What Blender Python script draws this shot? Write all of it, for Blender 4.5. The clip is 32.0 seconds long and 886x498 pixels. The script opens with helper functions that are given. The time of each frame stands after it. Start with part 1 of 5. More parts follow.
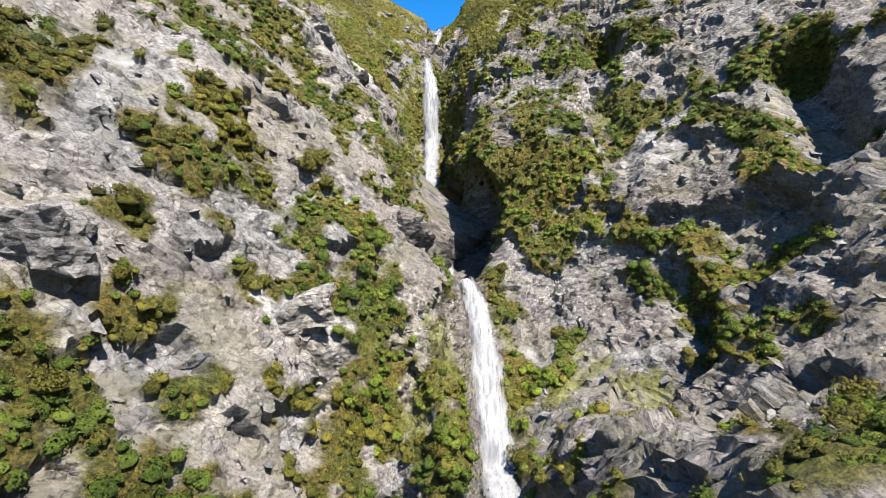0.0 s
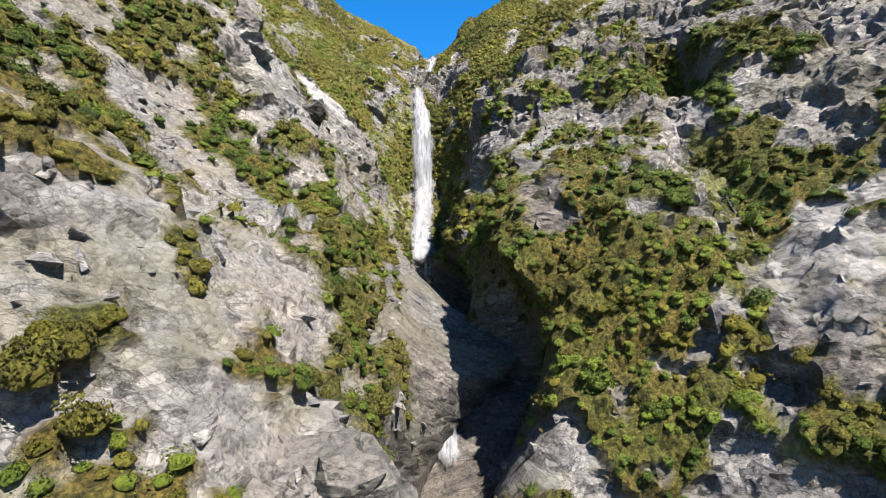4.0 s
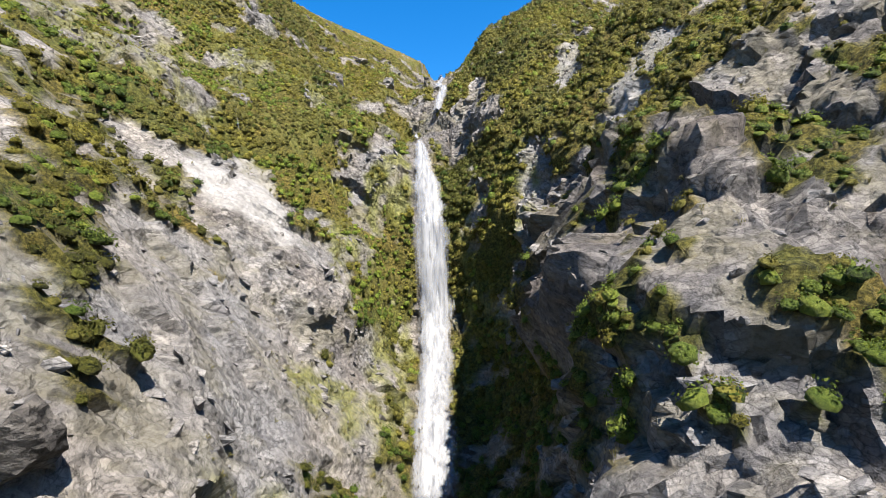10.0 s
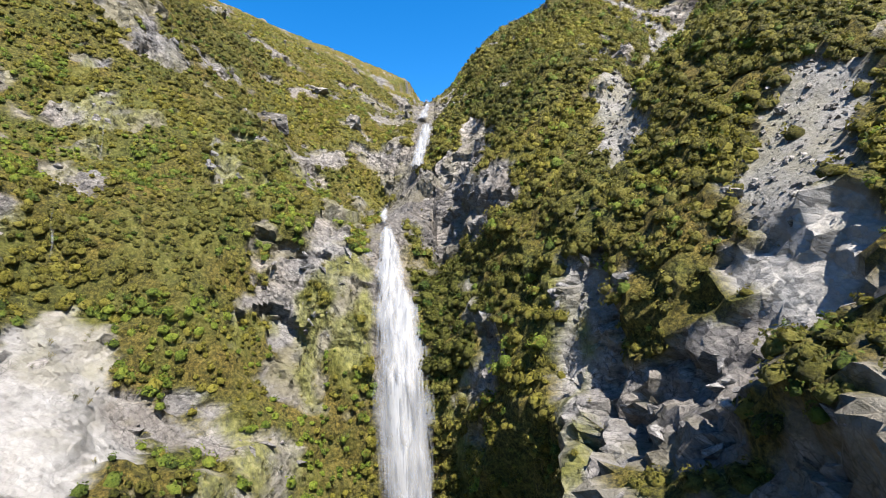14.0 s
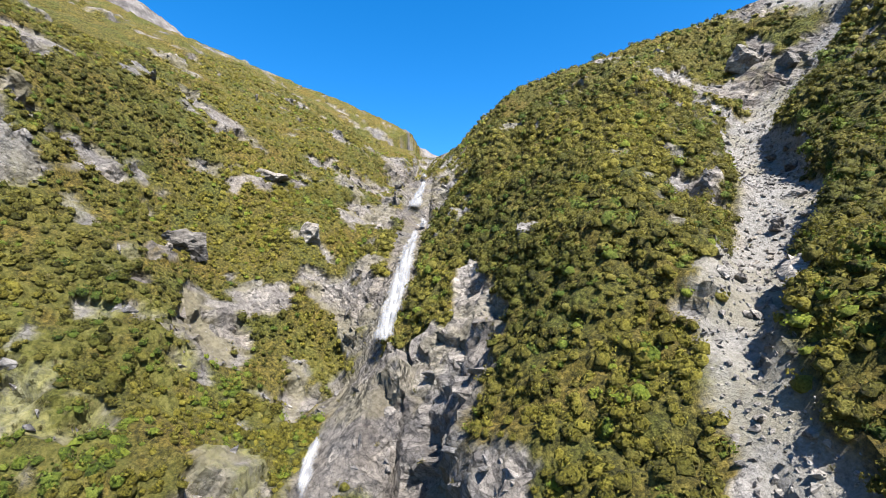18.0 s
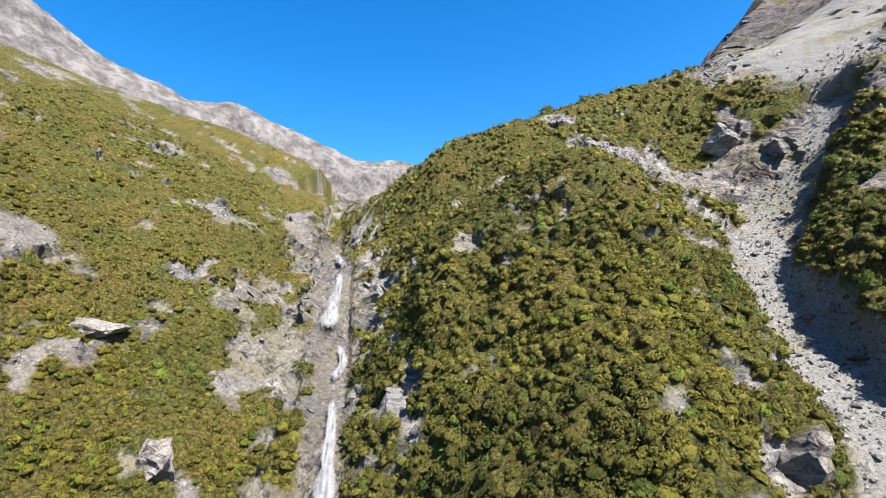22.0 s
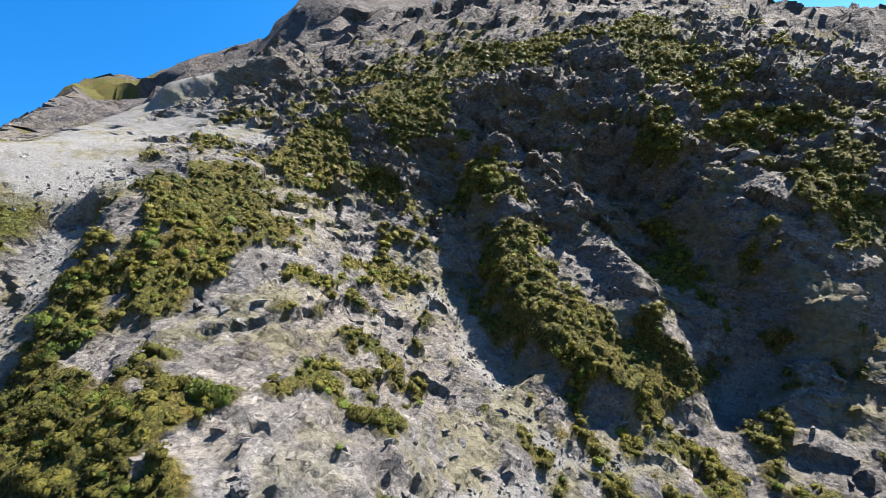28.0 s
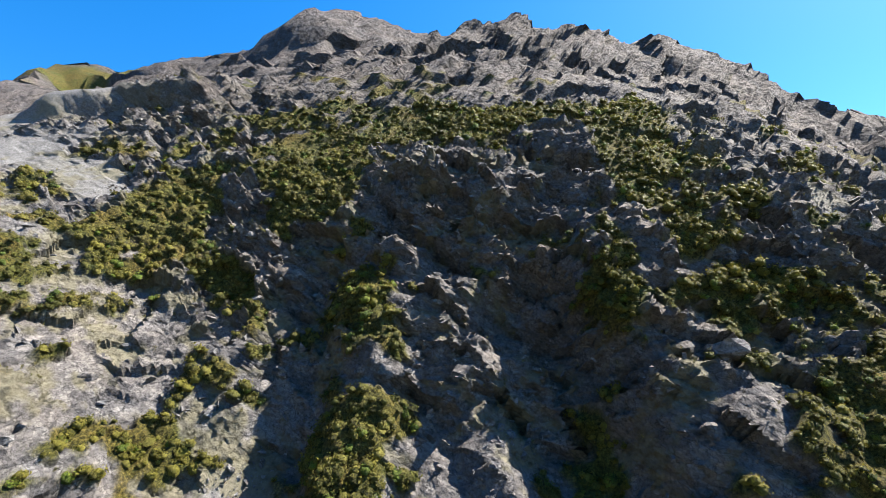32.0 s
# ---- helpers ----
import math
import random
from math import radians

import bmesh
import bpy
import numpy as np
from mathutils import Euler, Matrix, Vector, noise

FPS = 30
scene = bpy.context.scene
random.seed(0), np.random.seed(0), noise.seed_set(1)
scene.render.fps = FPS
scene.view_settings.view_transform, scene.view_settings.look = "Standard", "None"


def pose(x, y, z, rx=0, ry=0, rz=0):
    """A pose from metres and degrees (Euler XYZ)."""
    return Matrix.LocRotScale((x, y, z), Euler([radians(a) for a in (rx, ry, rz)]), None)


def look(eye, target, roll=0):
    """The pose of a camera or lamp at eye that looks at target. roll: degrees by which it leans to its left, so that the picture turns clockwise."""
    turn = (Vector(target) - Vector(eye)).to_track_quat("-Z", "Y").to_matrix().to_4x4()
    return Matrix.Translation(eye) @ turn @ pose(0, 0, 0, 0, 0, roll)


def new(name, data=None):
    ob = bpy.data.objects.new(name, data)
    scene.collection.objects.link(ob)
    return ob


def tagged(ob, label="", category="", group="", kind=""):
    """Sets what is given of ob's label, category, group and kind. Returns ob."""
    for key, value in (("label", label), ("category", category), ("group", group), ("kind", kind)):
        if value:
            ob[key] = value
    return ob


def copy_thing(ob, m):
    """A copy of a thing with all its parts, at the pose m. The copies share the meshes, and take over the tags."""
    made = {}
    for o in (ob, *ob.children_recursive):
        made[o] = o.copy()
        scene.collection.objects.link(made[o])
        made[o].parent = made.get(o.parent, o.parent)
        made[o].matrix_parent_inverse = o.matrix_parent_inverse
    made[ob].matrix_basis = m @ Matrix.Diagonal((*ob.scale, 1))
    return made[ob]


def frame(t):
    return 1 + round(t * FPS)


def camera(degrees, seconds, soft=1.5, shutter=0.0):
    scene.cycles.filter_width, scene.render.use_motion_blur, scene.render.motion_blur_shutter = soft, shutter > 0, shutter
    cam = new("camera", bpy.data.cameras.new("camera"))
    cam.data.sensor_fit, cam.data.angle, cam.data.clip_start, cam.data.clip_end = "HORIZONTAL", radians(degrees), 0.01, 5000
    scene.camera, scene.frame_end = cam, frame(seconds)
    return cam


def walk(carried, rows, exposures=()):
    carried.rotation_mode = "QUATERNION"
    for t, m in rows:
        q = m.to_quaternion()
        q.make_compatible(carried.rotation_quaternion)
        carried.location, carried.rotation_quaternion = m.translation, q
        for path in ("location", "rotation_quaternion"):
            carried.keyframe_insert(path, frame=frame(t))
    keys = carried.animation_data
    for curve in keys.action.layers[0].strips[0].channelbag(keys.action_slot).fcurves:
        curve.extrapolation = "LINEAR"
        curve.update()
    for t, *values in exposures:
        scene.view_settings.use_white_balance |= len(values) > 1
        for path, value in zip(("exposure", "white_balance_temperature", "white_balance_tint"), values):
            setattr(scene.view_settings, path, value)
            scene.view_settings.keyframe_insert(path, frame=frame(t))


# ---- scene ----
cam = camera(84.5, 32.0, soft=0.6)
METRES, EYE, TILT, LEAN, TURN = 240.0, 60.0, 0.0, 0.0, 0.0
ROWS = [
    (0.0, 0.0, 0.0, 0.0, 0.0, 0.0, -0.0),
    (0.5, 0.001, 0.0172, 0.0051, 0.03, 0.48, -0.25),
    (1.0, 0.0016, 0.0344, 0.0104, 0.12, 0.74, -0.59),
    (1.5, 0.0019, 0.0515, 0.0159, 0.15, 0.88, -0.93),
    (2.0, 0.0018, 0.0685, 0.0214, 0.1, 1.04, -1.09),
    (2.5, 0.0014, 0.0854, 0.0268, 0.03, 1.35, -1.02),
    (3.0, 0.0009, 0.1021, 0.0326, -0.13, 2.0, -0.73),
    (3.5, 0.0005, 0.1186, 0.0393, -0.4, 2.85, -0.22),
    (4.0, 0.0003, 0.1348, 0.0471, -0.51, 3.53, 0.33),
    (4.5, 0.0004, 0.1507, 0.0555, -0.37, 3.91, 0.62),
    (6.5, 0.0004, 0.2126, 0.0914, 1.43, 2.93, 0.1),
    (7.0, 0.0002, 0.2278, 0.0999, 1.76, 2.68, -0.01),
    (7.5, -0.0002, 0.2431, 0.1083, 1.85, 2.62, -0.13),
    (8.0, -0.0006, 0.2584, 0.1168, 2.05, 3.1, -0.11),
    (8.5, -0.0011, 0.2735, 0.1258, 1.9, 3.52, 0.35),
    (9.0, -0.0011, 0.2883, 0.1356, 1.66, 3.71, 1.08),
    (9.5, -0.001, 0.303, 0.1456, 1.59, 3.85, 1.75),
    (10.0, -0.0007, 0.3175, 0.1554, 1.52, 3.89, 2.32),
    (10.5, -0.0003, 0.3316, 0.1646, 1.53, 3.7, 2.59),
    (11.0, 0.0001, 0.3457, 0.1732, 1.63, 3.32, 2.69),
    (11.5, 0.0008, 0.3599, 0.1818, 1.63, 2.97, 2.81),
    (12.0, 0.0014, 0.3743, 0.1909, 1.49, 2.48, 3.04),
    (12.5, 0.002, 0.3888, 0.1999, 1.19, 1.95, 3.44),
    (13.0, 0.003, 0.4036, 0.2089, 1.05, 2.28, 3.7),
    (13.5, 0.0046, 0.4182, 0.218, 1.09, 3.24, 3.76),
    (14.0, 0.0066, 0.4325, 0.2272, 1.21, 4.39, 3.7),
    (14.5, 0.0086, 0.4464, 0.2364, 1.33, 5.71, 3.55),
    (15.0, 0.0107, 0.4596, 0.2462, 1.41, 6.84, 3.37),
    (15.5, 0.0127, 0.4722, 0.2565, 1.55, 7.72, 3.14),
    (17.5, 0.0179, 0.516, 0.2989, 1.72, 7.54, 1.09),
    (18.0, 0.0187, 0.5266, 0.3097, 1.7, 7.04, 0.67),
    (18.5, 0.0192, 0.5372, 0.3208, 1.72, 6.59, 0.31),
    (19.0, 0.0194, 0.5477, 0.332, 1.87, 6.69, -0.14),
    (19.5, 0.019, 0.5579, 0.3434, 2.05, 7.39, -0.67),
    (20.0, 0.0181, 0.5677, 0.355, 2.13, 8.22, -1.25),
    (20.5, 0.0166, 0.5771, 0.3666, 2.04, 8.22, -1.72),
    (21.0, 0.0145, 0.5862, 0.3781, 0.86, 7.1, -1.51),
    (21.5, 0.0122, 0.5953, 0.3885, -2.89, 6.25, -0.12),
    (22.0, 0.0103, 0.6042, 0.3979, -8.58, 5.73, 2.34),
    (22.5, 0.0097, 0.6128, 0.4055, -15.49, 5.36, 5.48),
    (23.0, 0.0103, 0.6206, 0.4117, -22.73, 4.7, 8.52),
    (23.5, 0.0123, 0.6276, 0.4162, -28.68, 4.26, 10.68),
    (24.0, 0.0161, 0.6334, 0.4194, -33.57, 4.36, 11.98),
    (24.5, 0.0215, 0.6381, 0.4216, -39.93, 4.28, 13.05),
    (25.0, 0.0288, 0.6414, 0.423, -47.41, 4.1, 14.14),
    (25.5, 0.0378, 0.643, 0.4242, -55.11, 4.25, 15.12),
    (26.0, 0.048, 0.6425, 0.4253, -61.37, 4.79, 15.62),
    (26.5, 0.0592, 0.64, 0.4268, -66.05, 5.65, 15.2),
    (28.5, 0.1092, 0.6177, 0.438, -78.41, 7.03, 9.4),
    (29.0, 0.1223, 0.6105, 0.443, -78.62, 7.1, 8.01),
    (29.5, 0.136, 0.6031, 0.4497, -78.41, 7.18, 6.79),
    (30.0, 0.149, 0.596, 0.4575, -78.14, 7.54, 5.73),
    (30.5, 0.163, 0.5882, 0.4669, -77.92, 8.14, 4.72),
    (31.0, 0.1768, 0.5805, 0.477, -77.73, 8.86, 3.8),
    (31.5, 0.1903, 0.5732, 0.4879, -77.54, 9.58, 2.95),
    (32.0, 0.2033, 0.5664, 0.4991, -77.34, 10.0, 1.99),
]
walk(cam, [(t, pose(0, 0, EYE, TILT, LEAN, TURN) @ pose(METRES * x, METRES * y, METRES * z, 90 + pitch, roll, yaw)) for t, x, y, z, yaw, pitch, roll in ROWS],
     exposures=[(0.0, 1.97), (12.0, 1.93), (18.0, 1.99), (22.0, 1.93), (26.0, 2.1), (28.5, 1.97), (30.0, 1.9), (32.0, 2.05)])

# ---- light: clear sky, sun from behind and to the right of the way in ----
SUN_AZIMUTH, SUN_ELEVATION = 147.0, 53.0          # degrees clockwise from +y, degrees up
world = bpy.data.worlds.new("clear_sky")
scene.world = world
world.use_nodes = True
sky = world.node_tree.nodes.new("ShaderNodeTexSky")
sky.sky_type, sky.sun_disc = "NISHITA", False
sky.sun_elevation, sky.sun_rotation = radians(SUN_ELEVATION), radians(SUN_AZIMUTH)
sky.altitude, sky.air_density, sky.dust_density, sky.ozone_density = 1100, 1.0, 0.9, 4.0
world.node_tree.nodes["Background"].inputs["Strength"].default_value = 0.078
deep = world.node_tree.nodes.new("ShaderNodeHueSaturation")
deep.inputs["Saturation"].default_value = 1.36
world.node_tree.links.new(sky.outputs[0], deep.inputs["Color"])
world.node_tree.links.new(deep.outputs[0], world.node_tree.nodes["Background"].inputs["Color"])
sun = new("sun", bpy.data.lights.new("sun", "SUN"))
sun.data.energy, sun.data.angle, sun.data.color = 5.0, radians(0.53), (1.0, 0.93, 0.84)
a, e = radians(SUN_AZIMUTH), radians(SUN_ELEVATION)
sun_way = Vector((math.sin(a) * math.cos(e), math.cos(a) * math.cos(e), math.sin(e)))
sun.matrix_world = look(sun_way * 300, (0, 0, 0))

# ---- noise over arrays of points ----
rng = np.random.default_rng(7)


def hashed(ix, iy, iz, salt):
    n = (ix.astype(np.int64) * 73856093) ^ (iy.astype(np.int64) * 19349663) ^ (iz.astype(np.int64) * 83492791) ^ (salt * 2654435761)
    n = (n ^ (n >> 13)) * 1274126177 & 0x7FFFFFFF
    n = (n ^ (n >> 15)) * 73244475 & 0x7FFFFFFF
    return ((n ^ (n >> 12)) & 0xFFFFF) / float(0xFFFFF)


def soft_noise(p, size, salt=0):
    """Value noise of about that grain, 0 to 1."""
    q = p / size
    i = np.floor(q)
    f = q - i
    f = f * f * (3 - 2 * f)
    i = i.astype(np.int64)
    out = 0
    for dx in (0, 1):
        for dy in (0, 1):
            for dz in (0, 1):
                w = (f[:, 0] if dx else 1 - f[:, 0]) * (f[:, 1] if dy else 1 - f[:, 1]) * (f[:, 2] if dz else 1 - f[:, 2])
                out = out + w * hashed(i[:, 0] + dx, i[:, 1] + dy, i[:, 2] + dz, salt)
    return out


def layered(p, size, octaves, salt=0, gain=0.5):
    out, amp, total = 0, 1.0, 0.0
    for k in range(octaves):
        out = out + amp * soft_noise(p + 17.3 * k, size / 2 ** k, salt + k)
        total += amp
        amp *= gain
    return out / total


def blocks(p, size, salt, tilt=0.5):
    """Broken rock: every cell has its own step and its own tilted face. Returns the relief (about -1 to 1) and the nearest centre's distance."""
    q = p / size
    i = np.floor(q).astype(np.int64)
    best = np.full(len(p), 9.0)
    relief = np.zeros(len(p))
    for dx in (-1, 0, 1):
        for dy in (-1, 0, 1):
            for dz in (-1, 0, 1):
                c = i + (dx, dy, dz)
                r = [hashed(c[:, 0], c[:, 1], c[:, 2], salt + k) for k in range(3)]
                d = q - c - np.stack(r, 1)
                d2 = (d * d).sum(1)
                near = d2 < best
                if not near.any():
                    continue
                best[near] = d2[near]
                a = hashed(c[near, 0], c[near, 1], c[near, 2], salt + 5)
                b = hashed(c[near, 0], c[near, 1], c[near, 2], salt + 6)
                g = hashed(c[near, 0], c[near, 1], c[near, 2], salt + 7)
                relief[near] = (a - 0.5) + tilt * 2 * ((b - 0.5) * d[near, 0] + (g - 0.5) * d[near, 1] + (a - 0.5) * d[near, 2])
    return relief, np.sqrt(best)


# ---- plan of the mountainside ----
# It is drawn on a plane that climbs at 45 degrees: u runs to the right (x), v up the slope, and h stands off the plane.
ROOT = math.sqrt(0.5)
BASE = 60.0


def to_world(u, v, h):
    return np.stack([u, (v - h) * ROOT, BASE + (v + h) * ROOT], -1)


STATIONS_U = np.array([-110, -60, -40, -29, -21, -15, -9, -4, 1, 6, 12, 19, 28, 40, 54, 70, 80, 88, 94, 100, 107, 114, 122, 150, 200, 280], float)
STATIONS_V, HEIGHTS = [], []


def section(v, *heights):
    """A cross-section of the mountainside: the stand-off at each station across it, in whole metres."""
    STATIONS_V.append(float(v))
    HEIGHTS.append(heights)


section(-40, 10, -12, -26, -36, -44, -50, -56, -60, -62, -58, -50, -46, -40, -34, -20, -6, 2, 8, 12, 17, 21, 26, 31, 48, 76, 118)
section(5, 34, 11, -4, -14, -24, -33, -42, -48, -51, -42, -19, -18, -15, -18, -2, 14, 23, 31, 36, 41, 47, 53, 60, 82, 118, 172)
section(20, 30, 8, -5, -13, -25, -32, -40, -46, -43, -48, -43, -40, -31, -16, -2, 13, 22, 29, 34, 38, 44, 50, 57, 79, 115, 168)
section(35, 27, 6, -5, -15, -22, -30, -33, -38, -43, -47, -49, -48, -41, -25, -11, 5, 14, 22, 27, 32, 38, 45, 52, 74, 111, 164)
section(50, 24, 2, -9, -18, -21, -28, -35, -44, -46, -46, -46, -43, -37, -29, -15, 0, 9, 17, 22, 27, 33, 40, 47, 70, 106, 159)
section(65, 21, -2, -17, -28, -35, -41, -42, -50, -46, -46, -39, -37, -38, -29, -17, -4, 5, 12, 17, 23, 30, 36, 43, 66, 102, 155)
section(80, 17, -6, -21, -31, -40, -40, -51, -58, -57, -49, -44, -41, -36, -29, -20, -8, 1, 8, 13, 19, 26, 33, 40, 63, 98, 151)
section(95, 12, -10, -21, -31, -38, -51, -70, -78, -70, -48, -42, -42, -38, -32, -23, -12, -3, 4, 9, 15, 22, 29, 37, 60, 95, 147)
section(110, 7, -16, -30, -42, -56, -67, -76, -81, -82, -68, -47, -44, -40, -34, -27, -17, -9, -1, 5, 12, 19, 27, 35, 58, 91, 143)
section(125, 2, -24, -39, -54, -60, -67, -81, -82, -81, -68, -61, -50, -41, -38, -33, -25, -16, -8, 0, 8, 16, 25, 34, 56, 87, 139)
section(140, -3, -32, -46, -56, -63, -71, -71, -72, -71, -66, -59, -54, -48, -42, -40, -34, -26, -16, -6, 4, 15, 24, 33, 54, 83, 136)
section(155, -8, -38, -55, -60, -62, -64, -68, -69, -72, -63, -60, -57, -48, -49, -46, -42, -38, -29, -14, 3, 14, 22, 30, 51, 78, 132)
section(165, -11, -39, -54, -59, -64, -70, -74, -71, -70, -65, -59, -57, -54, -50, -50, -45, -39, -31, -20, -8, 5, 17, 27, 49, 77, 130)
section(175, -14, -39, -52, -60, -68, -75, -79, -74, -70, -67, -60, -57, -60, -54, -52, -47, -40, -33, -27, -19, -2, 12, 24, 47, 76, 127)
section(185, -17, -39, -49, -64, -72, -73, -76, -74, -71, -68, -63, -59, -60, -59, -50, -50, -45, -38, -32, -23, -10, 5, 19, 45, 74, 125)
section(197, -20, -40, -51, -66, -72, -73, -77, -77, -77, -71, -67, -61, -60, -65, -55, -48, -46, -44, -39, -29, -19, -4, 11, 40, 71, 122)
section(210, -25, -45, -57, -68, -74, -78, -82, -83, -84, -77, -69, -64, -59, -66, -64, -48, -45, -44, -42, -38, -29, -13, 1, 32, 68, 118)
section(222, -30, -51, -63, -72, -76, -80, -86, -85, -85, -81, -74, -69, -63, -66, -67, -52, -47, -44, -42, -39, -32, -21, -9, 25, 65, 114)
section(235, -35, -57, -70, -77, -79, -84, -91, -90, -88, -86, -81, -76, -70, -67, -68, -57, -50, -45, -43, -40, -35, -28, -20, 17, 60, 109)
section(265, -49, -69, -81, -88, -95, -99, -102, -111, -108, -109, -103, -97, -88, -77, -69, -64, -62, -59, -57, -54, -50, -44, -36, -5, 42, 94)
section(310, -73, -88, -98, -103, -107, -109, -113, -112, -112, -112, -111, -109, -105, -99, -94, -88, -85, -82, -80, -77, -74, -70, -66, -45, 1, 66)
section(400, -122, -132, -136, -137, -138, -139, -140, -140, -140, -141, -141, -141, -141, -140, -139, -136, -134, -133, -131, -130, -128, -125, -122, -107, -95, -3)
STATIONS_V, HEIGHTS = np.array(STATIONS_V), np.array(HEIGHTS, float)


def glide(xs, x):
    """Which four stations shape a place, and by how much (a smooth cubic through uneven stations)."""
    x = np.clip(x, xs[0], xs[-1])
    n = len(xs)
    i = np.clip(np.searchsorted(xs, x) - 1, 0, n - 2)
    step = xs[i + 1] - xs[i]
    t = (x - xs[i]) / step
    lo, hi = np.maximum(i - 1, 0), np.minimum(i + 2, n - 1)
    m0 = (t ** 3 - 2 * t ** 2 + t) * step / (xs[i + 1] - xs[lo])
    m1 = (t ** 3 - t ** 2) * step / (xs[hi] - xs[i])
    s = 3 * t ** 2 - 2 * t ** 3
    return (lo, i, i + 1, hi), (-m0, 1 - s - m1, s + m0, m1)


def stand_off(u, v):
    iu, wu = glide(STATIONS_U, u)
    iv, wv = glide(STATIONS_V, v)
    out = 0
    for a, wa in zip(iv, wv):
        for b, wb in zip(iu, wu):
            out = out + wa * wb * HEIGHTS[a, b]
    return out


# ---- materials ----
def material(name, rough=0.9):
    m = bpy.data.materials.new(name)
    m.use_nodes = True
    b = m.node_tree.nodes["Principled BSDF"]
    b.inputs["Roughness"].default_value = rough
    b.inputs["Specular IOR Level"].default_value = 0.2
    return m, m.node_tree.nodes, m.node_tree.links, b


def noise_node(nodes, links, scale, detail=4, rough=0.6, stretch=None, turn=None):
    """Noise by the place in the world."""
    geo = nodes.new("ShaderNodeNewGeometry")
    n = nodes.new("ShaderNodeTexNoise")
    n.inputs["Scale"].default_value, n.inputs["Detail"].default_value, n.inputs["Roughness"].default_value = scale, detail, rough
    if stretch:
        mp = nodes.new("ShaderNodeMapping")
        mp.inputs["Scale"].default_value = stretch
        mp.inputs["Rotation"].default_value = [radians(a) for a in (turn or (0, 0, 0))]
        links.new(geo.outputs["Position"], mp.inputs["Vector"])
        links.new(mp.outputs[0], n.inputs["Vector"])
    else:
        links.new(geo.outputs["Position"], n.inputs["Vector"])
    return n.outputs["Fac"]


def ramp(nodes, links, fac, *stops):
    r = nodes.new("ShaderNodeValToRGB")
    while len(r.color_ramp.elements) < len(stops):
        r.color_ramp.elements.new(0.5)
    for el, (pos, col) in zip(r.color_ramp.elements, stops):
        el.position, el.color = pos, (*col, 1) if len(col) == 3 else col
    links.new(fac, r.inputs[0])
    return r.outputs[0]


def blend(nodes, links, fac, a, b, mode="MIX"):
    n = nodes.new("ShaderNodeMix")
    n.data_type, n.blend_type = "RGBA", mode
    for value, sock in ((fac, n.inputs[0]), (a, n.inputs[6]), (b, n.inputs[7])):
        if hasattr(value, "is_linked"):
            links.new(value, sock)
        else:
            sock.default_value = value if not isinstance(value, tuple) else (*value, 1)
    return n.outputs[2]


def attribute(nodes, name):
    n = nodes.new("ShaderNodeAttribute")
    n.attribute_name = name
    return n.outputs["Fac"]


def bumped(nodes, links, bsdf, height, strength, distance):
    n = nodes.new("ShaderNodeBump")
    n.inputs["Strength"].default_value, n.inputs["Distance"].default_value = strength, distance
    links.new(height, n.inputs["Height"])
    links.new(n.outputs[0], bsdf.inputs["Normal"])


def arithmetic(nodes, links, kind, a, b):
    n = nodes.new("ShaderNodeMath")
    n.operation = kind
    for value, sock in ((a, n.inputs[0]), (b, n.inputs[1])):
        if hasattr(value, "is_linked"):
            links.new(value, sock)
        else:
            sock.default_value = value
    return n.outputs[0]


def placed(nodes, links, strata):
    """Where a point lies: by the beds of the mountain, or by the world turned to the beds."""
    if strata:
        n = nodes.new("ShaderNodeAttribute")
        n.attribute_name = "strata"
        return n.outputs["Vector"]
    geo, mp = nodes.new("ShaderNodeNewGeometry"), nodes.new("ShaderNodeMapping")
    mp.inputs["Scale"].default_value = (0.6, 0.6, 1.7)
    mp.inputs["Rotation"].default_value = [radians(a) for a in (24, -28, 10)]
    links.new(geo.outputs["Position"], mp.inputs["Vector"])
    return mp.outputs[0]


def noise_in(nodes, links, where, scale, detail=4, rough=0.6):
    n = nodes.new("ShaderNodeTexNoise")
    n.inputs["Scale"].default_value, n.inputs["Detail"].default_value, n.inputs["Roughness"].default_value = scale, detail, rough
    links.new(where, n.inputs["Vector"])
    return n


def joints(nodes, links, where, scale):
    """Bedded, broken rock: each slab's tone, the joint between slabs, and the height of its tilted face in metres."""
    wobble = noise_in(nodes, links, where, scale * 1.1, 3)
    jog = blend(nodes, links, 0.3 / scale if scale > 0.6 else 0.5, where, wobble.outputs["Color"], "ADD")
    edge, cell = nodes.new("ShaderNodeTexVoronoi"), nodes.new("ShaderNodeTexVoronoi")
    edge.feature = "DISTANCE_TO_EDGE"
    for v in (edge, cell):
        v.inputs["Scale"].default_value = scale
        links.new(jog, v.inputs["Vector"])
    off, way, dot = [nodes.new("ShaderNodeVectorMath") for _ in range(3)]
    off.operation, way.operation, dot.operation = "SUBTRACT", "SUBTRACT", "DOT_PRODUCT"
    links.new(jog, off.inputs[0])
    links.new(cell.outputs["Position"], off.inputs[1])
    links.new(cell.outputs["Color"], way.inputs[0])
    way.inputs[1].default_value = (0.5, 0.5, 0.5)
    links.new(off.outputs[0], dot.inputs[0])
    links.new(way.outputs[0], dot.inputs[1])
    return cell.outputs["Color"], edge.outputs["Distance"], dot.outputs["Value"]


